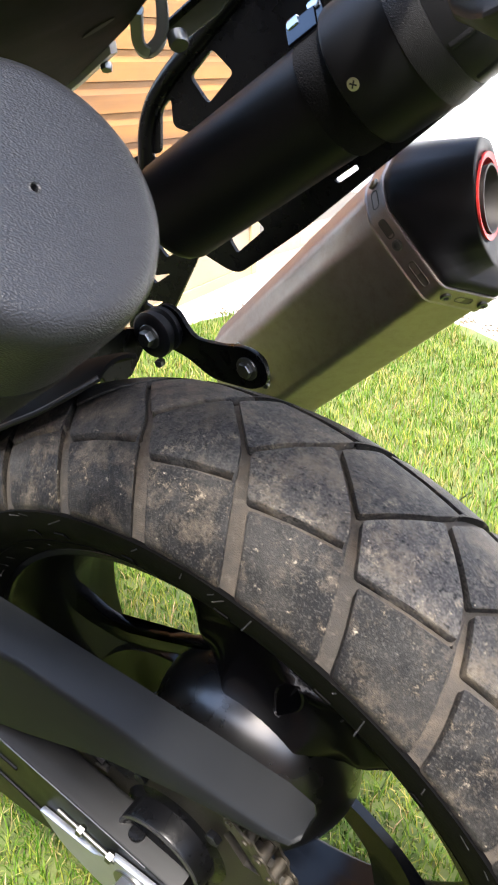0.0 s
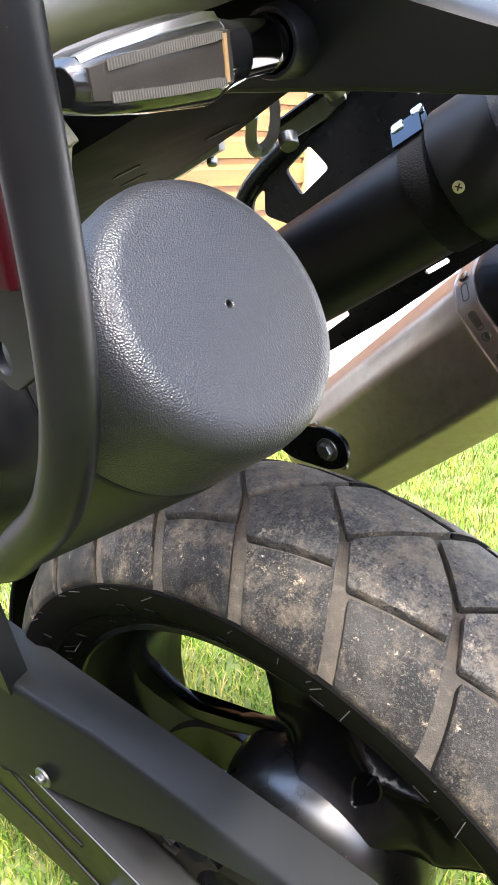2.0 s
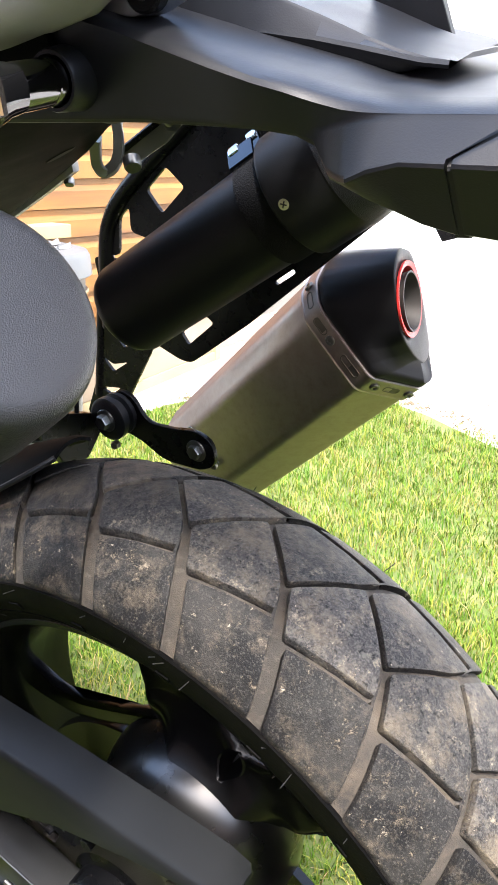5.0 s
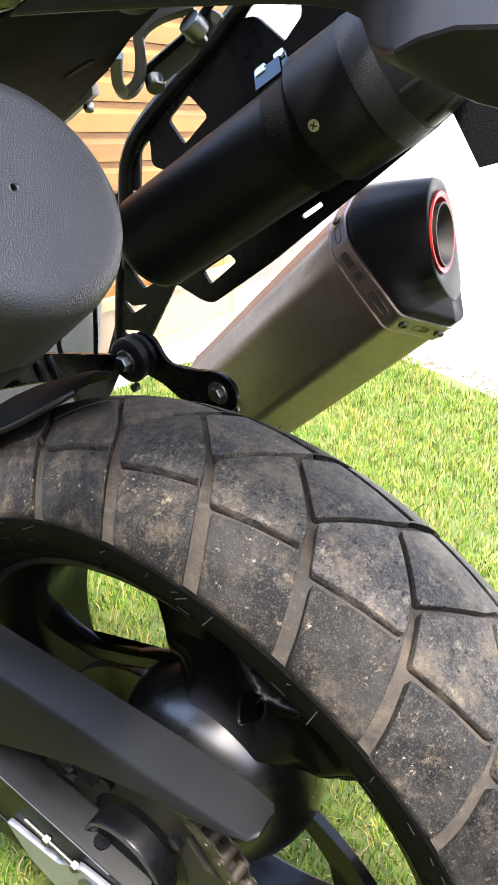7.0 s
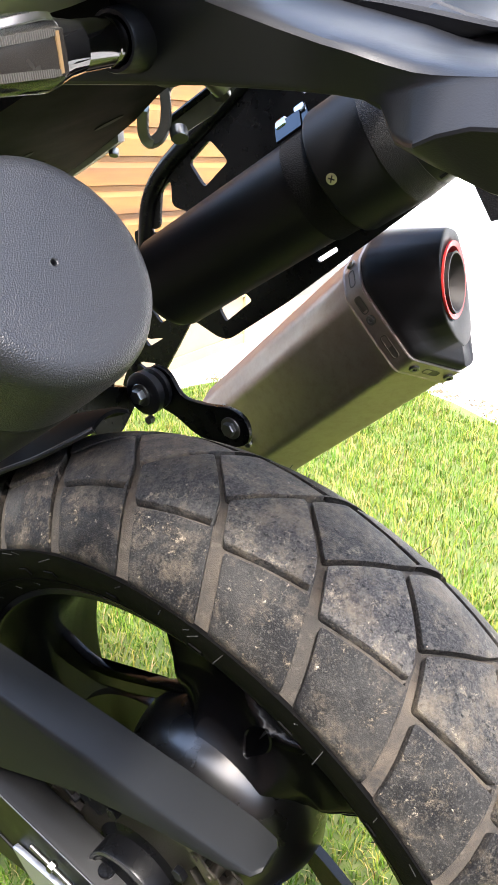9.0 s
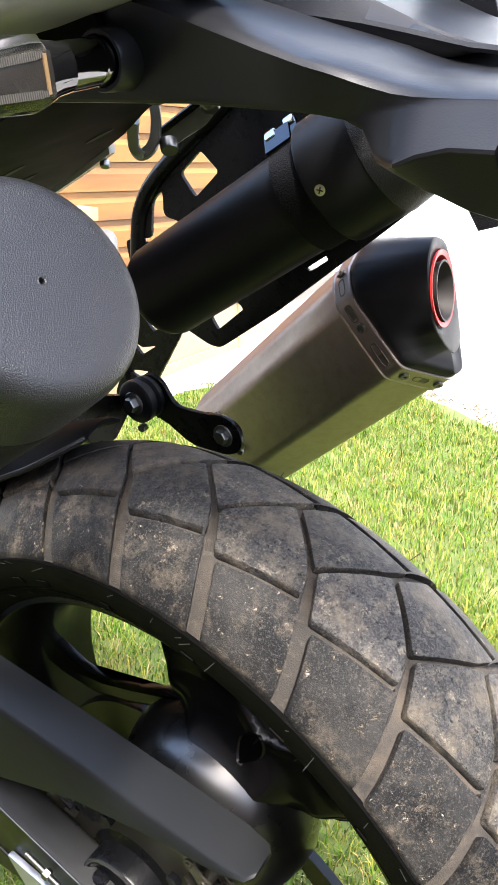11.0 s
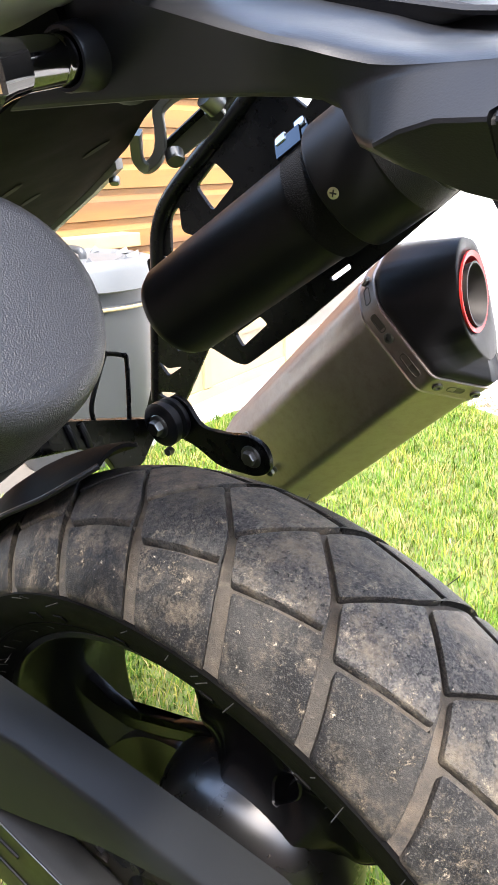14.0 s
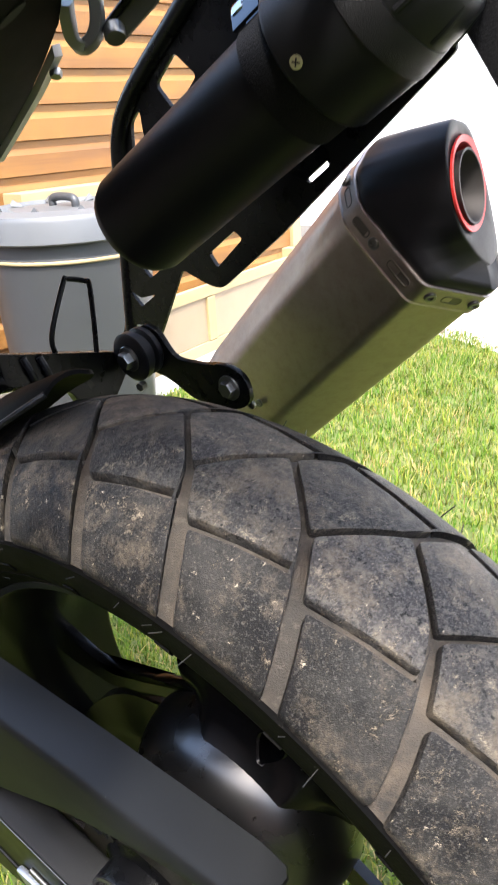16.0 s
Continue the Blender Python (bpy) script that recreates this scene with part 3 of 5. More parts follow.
# chain guard: top, ridge and skirt along its length
GUARD_ROWS = [(-0.42, -0.085, 0.165, -0.125, 0.155, -0.142, 0.00), (-0.30, -0.078, 0.152, -0.122, 0.146, -0.137, 0.035), (-0.20, -0.075, 0.141, -0.117, 0.136, -0.130, 0.048), (-0.12, -0.074, 0.134, -0.108, 0.127, -0.120, 0.060),
              (-0.03, -0.074, 0.128, -0.105, 0.117, -0.115, 0.090), (0.04, -0.074, 0.122, -0.105, 0.111, -0.110, 0.099), (0.10, -0.074, 0.115, -0.104, 0.108, -0.107, 0.103), (0.118, -0.076, 0.112, -0.102, 0.1085, -0.104, 0.1055), (0.1225, -0.081, 0.1115, -0.096, 0.1095, -0.098, 0.107)]
rings = []
for x, yi, zi, yr, zr, ys, zs in GUARD_ROWS:
    ridge = Vector((x, yr, zr))
    inn, low = Vector((x, yi, zi)), Vector((x, ys, zs))
    r1, r2 = ridge + (inn - ridge) * 0.12, ridge + (low - ridge) * min(0.2, 0.005 / max((low - ridge).length, 1e-4))
    t = Vector((0, 0.0012, -0.0028))
    rings.append([inn, inn.lerp(r1, 0.5) + Vector((0, 0, 0.0012)), r1, r1.lerp(r2, 0.5).lerp(ridge, 0.4), r2, r2.lerp(low, 0.5) - Vector((0, 0.001, 0)), low, low + Vector((0, 0.003, 0)), r2 + Vector((0, 0.003, -0.001)), r1 + t, inn + t])
guard = part("chain_guard", loft(rings), GUARD, bike, "matt charcoal plastic chain guard", sharp=50)
part("guard_bolt", bolt((-0.1716, -0.1280, 0.0672), (0, -1, 0.05), 0.0045, 0.004, 0.009, False, True), ZINC, guard, "zinc flanged button bolt")
part("guard_stay", loft([[Vector((x, y, z)) for x, y in ((x0 - 0.018, -0.12), (x0 + 0.012, -0.12), (x0 + 0.012, -0.10), (x0 - 0.018, -0.10))] for x0, z in ((-0.215, 0.13), (-0.225, 0.18), (-0.24, 0.26))]), GUARD, guard)

# swingarm, chain adjuster and axle
sw = []
for x, z0, z1 in ((-0.55, -0.055, 0.150), (-0.30, -0.062, 0.083), (-0.164, -0.066, 0.046), (-0.06, -0.060, 0.019), (0.0, -0.052, 0.003), (0.028, -0.044, -0.005)):
    sw.append([Vector((x, y, z)) for y, z in rounded([(-0.128, z0), (-0.098, z0), (-0.098, z1 + 0.006), (-0.128, z1)], 0.0035, 2)])
arm = part("swingarm", loft(sw), SWING, bike, "gloss black box-section swingarm", sharp=40)
# thin bright rod painted in as the highlight along the swingarm's upper edge
part("edge_highlight", sweep([(-0.50, -0.1282, 0.1365), (-0.30, -0.1282, 0.0830), (-0.164, -0.1282, 0.0460), (-0.06, -0.1282, 0.0190), (0.0, -0.1282, 0.0030)], 0.0006, 8, 2), DARKCAST, arm, "thin bright line for the highlight on the upper edge")
for rib_line in (((-0.30, 0.050), (-0.235, 0.033), (-0.225, 0.038), (-0.19, 0.022), (-0.14, 0.010)), ((-0.30, 0.0), (-0.20, -0.012), (-0.12, -0.035))):
    part("moulded_rib", sweep([(x, -0.1284, z) for x, z in rib_line], 0.0016, 8, 2), SWING, arm)
part("slider_screw", bolt((-0.118, -0.099, 0.064), (0, -0.6, 0.8), 0.0062, 0.004), SOOT, arm)
part("brake_hose", sweep([(-0.32, -0.094, 0.120), (-0.20, -0.094, 0.088), (-0.12, -0.092, 0.058), (-0.07, -0.092, 0.030)], 0.004, 10), SATIN, arm)
part("axle_plate", plate(rounded([(-0.118, -0.016), (-0.098, -0.050), (-0.06, -0.070), (0.03, -0.060), (0.036, -0.024), (0.02, -0.008), (-0.03, -0.004), (-0.055, -0.022)], 0.006), (), 0.006, 0.002, 0, lambda x, y, z: Vector((x, y - 0.1345, z))), CAST, arm, "bare cast alloy axle adjuster plate")
part("adjuster_bolt", sweep([(-0.085, -0.1335, 0.008), (-0.028, -0.1335, -0.0085)], 0.0023, 12, 1), ZINC, arm)
for x in (-0.064, -0.035):
    part("adjuster_nut", bolt((x, -0.1335, 0.008 - (x + 0.085) * 0.289), (1, 0, -0.289), 0.0046, 0.005), ZINC, arm)
part("axle_nut", bolt((-0.014, -0.1345, -0.030), (0, -1, 0), 0.0145, 0.010, 0.019), ZINC, arm)
part("slider_bolt", bolt((-0.019, -0.114, 0.0085), (0.1, -0.15, 1), 0.0068, 0.004, 0, False), POWDER, arm)
part("carrier_ring", lathe([(0.050, -0.094), (0.0525, -0.094), (0.0525, -0.086), (0.050, -0.086)], 64), CAST, arm)
part("tensioner_block", plate(rounded([(-0.062, 0.050), (-0.03, 0.074), (-0.016, 0.060), (-0.044, 0.036)], 0.003), (), 0.012, 0.001, 0, lambda x, y, z: Vector((x, y - 0.098, z))), POWDER, arm)

# rear hugger: a narrow curved tongue over the front of the tyre, its tip turned up
hug = []
for a in list(range(-82, -24, 6)) + [-25, -22, -19, -16.5, -14, -12.5, -11.5]:
    w = 0.052 * math.sqrt(max(0.05, 1 - max(0, (a + 30) / 19.5) ** 2))
    h = 0.3405 + 0.004 * blend(-20, -11, a)
    u = Vector((math.sin(radians(a)), 0, math.cos(radians(a))))
    top = [u * (h - 0.016 * (w / 0.052) * abs(k / 5) ** 2.2) + Vector((0, w * k / 5, 0)) for k in range(-5, 6)]
    hug.append(top + [q - u * 0.0028 for q in reversed(top)])
hugger = part("rear_hugger", loft(hug), UNDER, bike, "satin black plastic inner mudguard", sharp=50)
part("hugger_lip", sweep([r[0] - Vector((0, 0, 0.001)) for r in hug], 0.0022, 8, 2), TUBE, hugger)

# silencer
EX_D = Vector((0.745, -0.085, 0.662)).normalized()
EX_E1 = EX_D.cross(Vector((0, 0, 1))).normalized()
EX_E2 = EX_E1.cross(EX_D)
EX_O = Vector((0.032, 0.195, 0.355))
SECTION = [(-0.040, 0.062), (-0.014, 0.049), (-0.0005, 0.028), (-0.0020, -0.009), (-0.0040, -0.038), (-0.046, -0.066), (-0.056, -0.064), (-0.078, -0.036), (-0.089, 0.0), (-0.083, 0.038), (-0.066, 0.061)]
EX_C = Vector((-0.052, 0.0))


def ex_ring(along, scale=1.0, grow=0.0, r=0.0055, shift=(0, 0), tilt=(0, 0), n_arc=3):
    poly = rounded(SECTION, r, n_arc)
    out = []
    for a, b in poly:
        v = EX_C + (Vector((a, b)) - EX_C) * scale
        n = (v - EX_C).normalized() * grow
        v = v + n + Vector(shift)
        out.append(EX_O + EX_E1 * v.x + EX_E2 * v.y + EX_D * (along + tilt[0] * (v.x - EX_C.x) + tilt[1] * (v.y - EX_C.y)))
    return out


silencer = part("silencer", loft([ex_ring(k, f, r=0.0065, n_arc=4) for k, f in ((-0.30, 0.7), (-0.27, 0.97), (-0.02, 1), (0.012, 1))]), STEEL, bike, "brushed stainless exhaust silencer with black end cap", sharp=25)
part("end_band", loft([ex_ring(-0.0105, 1, -0.0002), ex_ring(-0.0103, 1, 0.0020), ex_ring(-0.0090, 1, 0.0024), ex_ring(-0.0078, 1, 0.0016), ex_ring(0.0095, 1, 0.0016), ex_ring(0.0103, 1, 0.0024), ex_ring(0.0113, 1, 0.0020), ex_ring(0.0115, 1, 0.0003)], False, False), STEEL, silencer, "riveted stainless clamp band", sharp=25)
cone = [ex_ring(0.0118, 1, -0.001, 0.0055, n_arc=7), ex_ring(0.0125, 1, 0.0008, 0.0065, n_arc=7), ex_ring(0.020, 1, 0.001, 0.010, n_arc=7)]
TIP_C, TIP_N = Vector((0.083, 0.224, 0.390)), Vector((0.965, 0.15, 0.15)).normalized()
TIP_U = (Vector((0, 0, 1)) - TIP_N * TIP_N.z).normalized()
TIP_V = TIP_U.cross(TIP_N)


def tip_ring(rx, rz, along, n, c=TIP_C, dz=0.0, taper=0.0):
    out = []
    for k in range(n):
        # starts where the section's list of points starts: at the top, going towards the near side
        a = 2 * math.pi * (k + 0.5) / n
        x, z = rx * math.sin(a), rz * math.cos(a)
        out.append(c + TIP_V * (x * (1 - taper * z / rz)) + TIP_U * (z + dz) + TIP_N * along)
    return out


TIP = [(-0.006, 0.042), (-0.023, 0.026), (-0.0285, 0.0), (-0.0245, -0.022), (-0.003, -0.0445), (0.017, -0.059), (0.031, -0.058), (0.037, -0.049), (0.037, -0.023), (0.034, 0.007), (0.022, 0.032)]
tip = rounded(TIP, 0.010, 7)
_soft = [TIP_C + TIP_V * a * 1.02 + TIP_U * b * 1.02 - TIP_N * 0.0016 for a, b in tip]
cone += [[p.lerp(q, u) + (p - EX_O).cross(EX_D).cross(EX_D).normalized() * (-0.0006 * math.sin(u * math.pi)) for p, q in zip(cone[-1], _soft)] for u in (0.25, 0.5, 0.75)]
cone += [[TIP_C + TIP_V * a * 1.02 + TIP_U * b * 1.02 - TIP_N * 0.0016 for a, b in tip], [TIP_C + TIP_V * a + TIP_U * b for a, b in tip]]
hole = []
for a, b in tip:
    k = Vector((a, b)).normalized()
    hole.append(TIP_C + TIP_V * k.x * 0.0282 + TIP_U * k.y * 0.0292)
cone += [hole, [TIP_C + (p - TIP_C) * 0.8 - TIP_N * 0.013 for p in hole]]
end_cap = part("end_cap", loft(cone, False, False), CONE, silencer, "matt black tapered end cap", sharp=75)
bm = loft([tip_ring(0.0284, 0.0294, 0.0004, 40), tip_ring(0.0284, 0.0294, 0.0020, 40), tip_ring(0.0245, 0.0255, 0.0012, 40), tip_ring(0.0225, 0.0235, -0.009, 40)], False, False)
part("outlet_ring", bm, RED, silencer, "scuffed red painted outlet ring")
bm = loft([tip_ring(0.0180, 0.0190, -0.015, 40), tip_ring(0.0220, 0.0235, 0.003, 40), tip_ring(0.0205, 0.0220, 0.003, 40), tip_ring(0.0170, 0.0180, -0.016, 40), tip_ring(0.002, 0.002, -0.017, 40)], False, False)
bmesh.ops.translate(bm, vec=TIP_V * 0.001 - TIP_U * 0.002, verts=bm.verts)
part("outlet_pipe", bm, SOOT, silencer, "sooty steel outlet pipe")
FACES = [(Vector(SECTION[k]), Vector(SECTION[k + 1])) for k in range(5)]


def on_band(face, u):
    p, q = FACES[face]
    v, e = p.lerp(q, u), (q - p).normalized()
    n = (EX_E1 * -e.y + EX_E2 * e.x).normalized()
    if n.dot(EX_E1 * (v.x - EX_C.x) + EX_E2 * (v.y - EX_C.y)) < 0:
        n = -n
    return EX_O + EX_E1 * v.x + EX_E2 * v.y + EX_D * 0.001 + n * 0.0012, n


for face, u in ((0, 0.93), (2, 0.64), (4, 0.22), (4, 0.93)):
    p, n = on_band(face, u)
    part("rivet", bolt(p, n, 0.0042, 0.0022, 0, False, True), ZINC, silencer)
for along, e2 in ((-0.2185, 0.0262), (-0.2127, -0.0164)):
    p = EX_O + EX_D * along + EX_E1 * -0.0016 + EX_E2 * e2
    part("face_eyelet", bolt(p, EX_E1, 0.0036, 0.0016, 0, False, True), ZINC, silencer)
for face, u, long in ((1, 0.45, 0.0075), (2, 0.27, 0.0078), (3, 0.42, 0.0105), (4, 0.56, 0.0078)):
    c, n = on_band(face, u)
    t = EX_D.cross(n).normalized()
    bm = plate(rounded([(-long, -0.0036), (long, -0.0036), (long, 0.0036), (-long, 0.0036)], 0.0034, 4), [rounded([(0.0008 - long, -0.0028), (long - 0.0008, -0.0028), (long - 0.0008, 0.0028), (0.0008 - long, 0.0028)], 0.0027, 4)], 0.0007, 0)
    bmesh.ops.transform(bm, matrix=Matrix.Translation(c) @ Matrix((t, n, EX_D)).transposed().to_4x4(), verts=bm.verts)
    slot = part("band_slot", bm, SLOT_SHADE, silencer)
    bm = plate(rounded([(0.0008 - long, -0.0028), (long - 0.0008, -0.0028), (long - 0.0008, 0.0028), (0.0008 - long, 0.0028)], 0.0027, 4), (), 0.0003, 0)
    bmesh.ops.transform(bm, matrix=Matrix.Translation(c) @ Matrix((t, n, EX_D)).transposed().to_4x4(), verts=bm.verts)
    part("slot_floor", bm, SLOT_SHADE, slot)

# rack on the far side, with the silencer's hanger
RY = 0.203
outer = [(-0.214, 0.405), (-0.207, 0.436), (-0.183, 0.461), (-0.122, 0.508), (-0.098, 0.531), (-0.058, 0.540), (-0.030, 0.520), (0.02, 0.50), (-0.06, 0.44), (-0.14, 0.42), (-0.178, 0.428), (-0.176, 0.451), (-0.190, 0.440), (-0.197, 0.405)]
win = rounded([(-0.153, 0.466), (-0.128, 0.486), (-0.110, 0.470), (-0.138, 0.447)], 0.004, 3)
rack = thing("pannier_rack", "black steel pannier rack with cut-out side plate", "rack", BIKE)
part("side_plate", plate(rounded(outer, 0.006, 3), [win], 0.004, 0.0008, 0, lambda x, y, z: Vector((x, y + RY, z))), POWDER, rack, sharp=30)
low = [(-0.236, 0.40), (-0.231, 0.35), (-0.250, 0.290), (-0.284, 0.226), (-0.250, 0.214), (-0.215, 0.260), (-0.172, 0.321), (-0.142, 0.309), (-0.129, 0.308), (-0.06, 0.355), (0.09, 0.470), (0.078, 0.482), (-0.02, 0.43), (-0.15, 0.40)]
tris = [rounded(t, 0.003, 3) for t in ([(-0.231, 0.330), (-0.213, 0.3205), (-0.189, 0.3245), (-0.214, 0.310)], [(-0.249, 0.297), (-0.233, 0.2895), (-0.213, 0.2945), (-0.235, 0.281)], [(-0.262, 0.260), (-0.228, 0.264), (-0.243, 0.254)], [(-0.137, 0.337), (-0.105, 0.357), (-0.098, 0.351), (-0.130, 0.326)], [(-0.030, 0.396), (-0.010, 0.409), (-0.008, 0.406), (-0.026, 0.394)])]
part("lower_plate", plate(rounded(low, 0.006, 3), tris, 0.004, 0.0008, 0, lambda x, y, z: Vector((x, y + RY + 0.005, z))), POWDER, rack, sharp=30)
# dark plate standing in for strap webbing, outlined to fit the camera's view
part("strap_webbing_fill", plate(rounded([(-0.036, 0.515), (-0.0135, 0.5378), (-0.0135, 0.57), (0.03, 0.57), (0.03, 0.49), (0.0, 0.50)], 0.002, 2), (), 0.003, 0.0006, 0, lambda x, y, z: Vector((x, y + RY - 0.006, z))), POWDER, rack)
part("loop_bar", sweep([(-0.23, RY + 0.006, 0.33), (-0.214, RY, 0.40), (-0.202, RY, 0.436), (-0.175, RY, 0.466), (-0.11, RY, 0.514), (-0.07, RY, 0.545), (-0.02, RY - 0.03, 0.575)], 0.0075), POWDER, rack)
part("strut", sweep([(-0.235, RY + 0.008, 0.36), (-0.262, RY + 0.008, 0.25)], 0.006, 12, 1), POWDER, rack)
part("spreader_bar", sweep([(-0.207, 0.075, 0.281), (-0.207, 0.04, 0.291), (-0.207, -0.02, 0.306), (-0.21, -0.16, 0.33)], 0.010), POWDER, rack)
gusset = [(0.032, 0.317), (0.054, 0.307), (0.134, 0.274), (0.150, 0.266), (0.146, 0.252), (0.124, 0.232), (0.096, 0.232), (0.086, 0.258), (0.060, 0.278), (0.032, 0.288)]
part("spreader_gusset", plate(rounded(gusset, 0.004, 3), (), 0.010, 0.0015, 0, lambda x, y, z: Vector((-0.207 + y, x, z))), POWDER, rack, sharp=30)
for gy, gz in ((0.052, 0.293), (0.066, 0.288)):
    part("spreader_clip", sweep([(-0.1965, gy, gz + 0.012), (-0.1945, gy + 0.002, gz), (-0.1965, gy + 0.005, gz - 0.012)], 0.003, 10), SATIN, rack)
part("wire_clip", sweep([(-0.2, 0.083, 0.292), (-0.2, 0.085, 0.310), (-0.2, 0.108, 0.343), (-0.2, 0.113, 0.345), (-0.2, 0.128, 0.338), (-0.2, 0.132, 0.333), (-0.2, 0.126, 0.300), (-0.2, 0.121, 0.278)], 0.0022, 8), POWDER, rack)
hanger = [(-0.192, 0.268), (-0.178, 0.294), (-0.160, 0.290), (-0.146, 0.266), (-0.115, 0.266), (-0.088, 0.270), (-0.070, 0.262), (-0.068, 0.240), (-0.085, 0.230), (-0.130, 0.230), (-0.158, 0.246), (-0.178, 0.250)]
part("silencer_hanger", plate(rounded(hanger, 0.010, 3), (), 0.005, 0.001, 0, lambda x, y, z: Vector((x, y + 0.155, z))), POWDER, bike, "black steel silencer hanger")
bm = solid_of_turn([(0, 0), (0.019, 0), (0.0205, 0.002), (0.0205, 0.006), (0.017, 0.008), (0.017, 0.011), (0.021, 0.013), (0.021, 0.019), (0.018, 0.021), (0, 0.021)], 32, (-0.176, 0.155, 0.271), (0, -1, 0))
part("rubber_bush", bm, SATIN, bike)
part("hanger_nut", bolt((-0.176, 0.134, 0.271), (0, -1, 0), 0.0075, 0.007, 0.011), ZINC, bike, "zinc flanged nut")
part("hanger_bolt", bolt((-0.089, 0.155, 0.250), (0, -1, 0), 0.0072, 0.005, 0.0105), ZINC, bike, "zinc hexagon bolt")
part("small_nut", bolt((-0.170, 0.137, 0.247), (0.2, -1, 0), 0.0042, 0.006), ZINC, bike)
part("silencer_screw", bolt((-0.084, 0.172, 0.228), (0, -1, 0), 0.004, 0.003, 0, False, True), ZINC, bike)

# tool tubes
def tool_tube(name, at, d, flip, label):
    """A round plastic tool tube. at: the middle of its rear end; d: the way from front to rear."""
    d = Vector(d).normalized()
    ob = thing(name, label, "tool tube", BIKE, "tool tubes")
    R = 0.0420 if flip else 0.0384
    L = 0.277
    at = Vector(at)
    if flip:
        prof = [(0, -0.0060), (0.0010, -0.0060), (0.0011, -0.0034), (0.0015, -0.0030), (0.0019, -0.0032), (0.0322, -0.0030), (0.0355, -0.0037), (0.0386, -0.0058), (0.0405, -0.0092), (0.0414, -0.0140), (R, -0.03), (R, -L), (0, -L)]
        b = part("tube_end", solid_of_turn(prof[:11] + [(R, -0.045), (0, -0.045)], 96, at, d), TEXT, ob, "dark grey grained closed end with a small pip")
        part("tube_body", solid_of_turn([(0, -0.0455), (R, -0.0455), (R + 0.0006, -0.047), (R, -0.15), (R, -L), (0, -L)], 96, at, d), TUBE, ob)
    else:
        rc = 0.0452
        part("screw_cap", solid_of_turn([(0, 0), (0.026, 0), (0.034, -0.003), (0.0385, -0.009), (0.0415, -0.022), (0.0430, -0.0335), (0, -0.0335)], 96, at, d), TUBE, ob, "black screw cap")
        side = d.cross(Vector((0, 0, 1))).normalized()
        top = side.cross(d)
        for k in range(9):
            n = side * math.cos(k * 2 * math.pi / 9 + 0.35) + top * math.sin(k * 2 * math.pi / 9 + 0.35)
            part("cap_rib", sweep([at - d * 0.010 + n * 0.0365, at - d * 0.021 + n * 0.0400, at - d * 0.0315 + n * 0.0415], 0.0026, 10, 3), TUBE, ob)
        part("grip_band", solid_of_turn([(0, -0.0337), (0.0434, -0.0337), (rc + 0.0004, -0.048), (rc + 0.0008, -0.052), (0, -0.052)], 96, at, d), GRIP, ob, "grained grip band")
        part("cap_skirt", solid_of_turn([(0, -0.0522), (rc + 0.0003, -0.0522), (rc + 0.0006, -0.092), (rc - 0.0004, -0.0945), (R + 0.0035, -0.0962), (0, -0.0962)], 96, at, d), TUBE, ob)
        part("tube_body", solid_of_turn([(0, -0.0966), (R + 0.001, -0.0966), (R, -0.11), (R, -L + 0.012), (R - 0.0025, -L + 0.005), (R - 0.008, -L), (0, -L)], 96, at, d), TUBE, ob)
    return ob


DT = Vector((1.0, 0.22, 0.624)).normalized()
right_at = Vector((0.0, 0.1575, 0.4616)) + DT * 0.124
tube_r = tool_tube("tool_tube", right_at, DT, False, "black plastic tool tube strapped to the pannier rack")
left_at = Vector((0.1330, -0.1807, 0.5186))
DL = Vector((1.0, 0.040, 0.673)).normalized()
tool_tube("tool_tube", left_at, DL, True, "dark grey plastic tool tube with a grained round end")
sc = right_at - DT * 0.0855
n = (Vector((0.27, -0.90, 0.02)) - DT * Vector((0.27, -0.90, 0.02)).dot(DT)).normalized()
part("cap_screw", bolt(sc + n * 0.0446, n, 0.0038, 0.0014, 0, False), BRASS, tube_r, "yellow zinc cross-head screw")
_e1 = n.cross(DT).normalized()
for e in (_e1 + DT, _e1 - DT):
    e = e.normalized()
    bm = box(-0.0023, 0.0023, -0.00045, 0.00045, -0.0003, 0.0003, 0)
    bmesh.ops.transform(bm, matrix=Matrix.Translation(sc + n * 0.0459) @ Matrix((e, n.cross(e), n)).transposed().to_4x4(), verts=bm.verts)
    part("screw_slot_shade", bm, DARK, tube_r)
strap = thing("tie_strap", "black woven tie-down strap with steel buckle", "strap", BIKE)
o = right_at - DT * 0.1075
bm = lathe([(0.0390, -0.0105), (0.0402, -0.0105), (0.0402, 0.0105), (0.0390, 0.0105)], 64, True, o, DT)
part("webbing_loop", bm, WEB, strap)
up = (Vector((0, -0.1, 1)) - DT * DT.z).normalized()
sd = DT.cross(up)
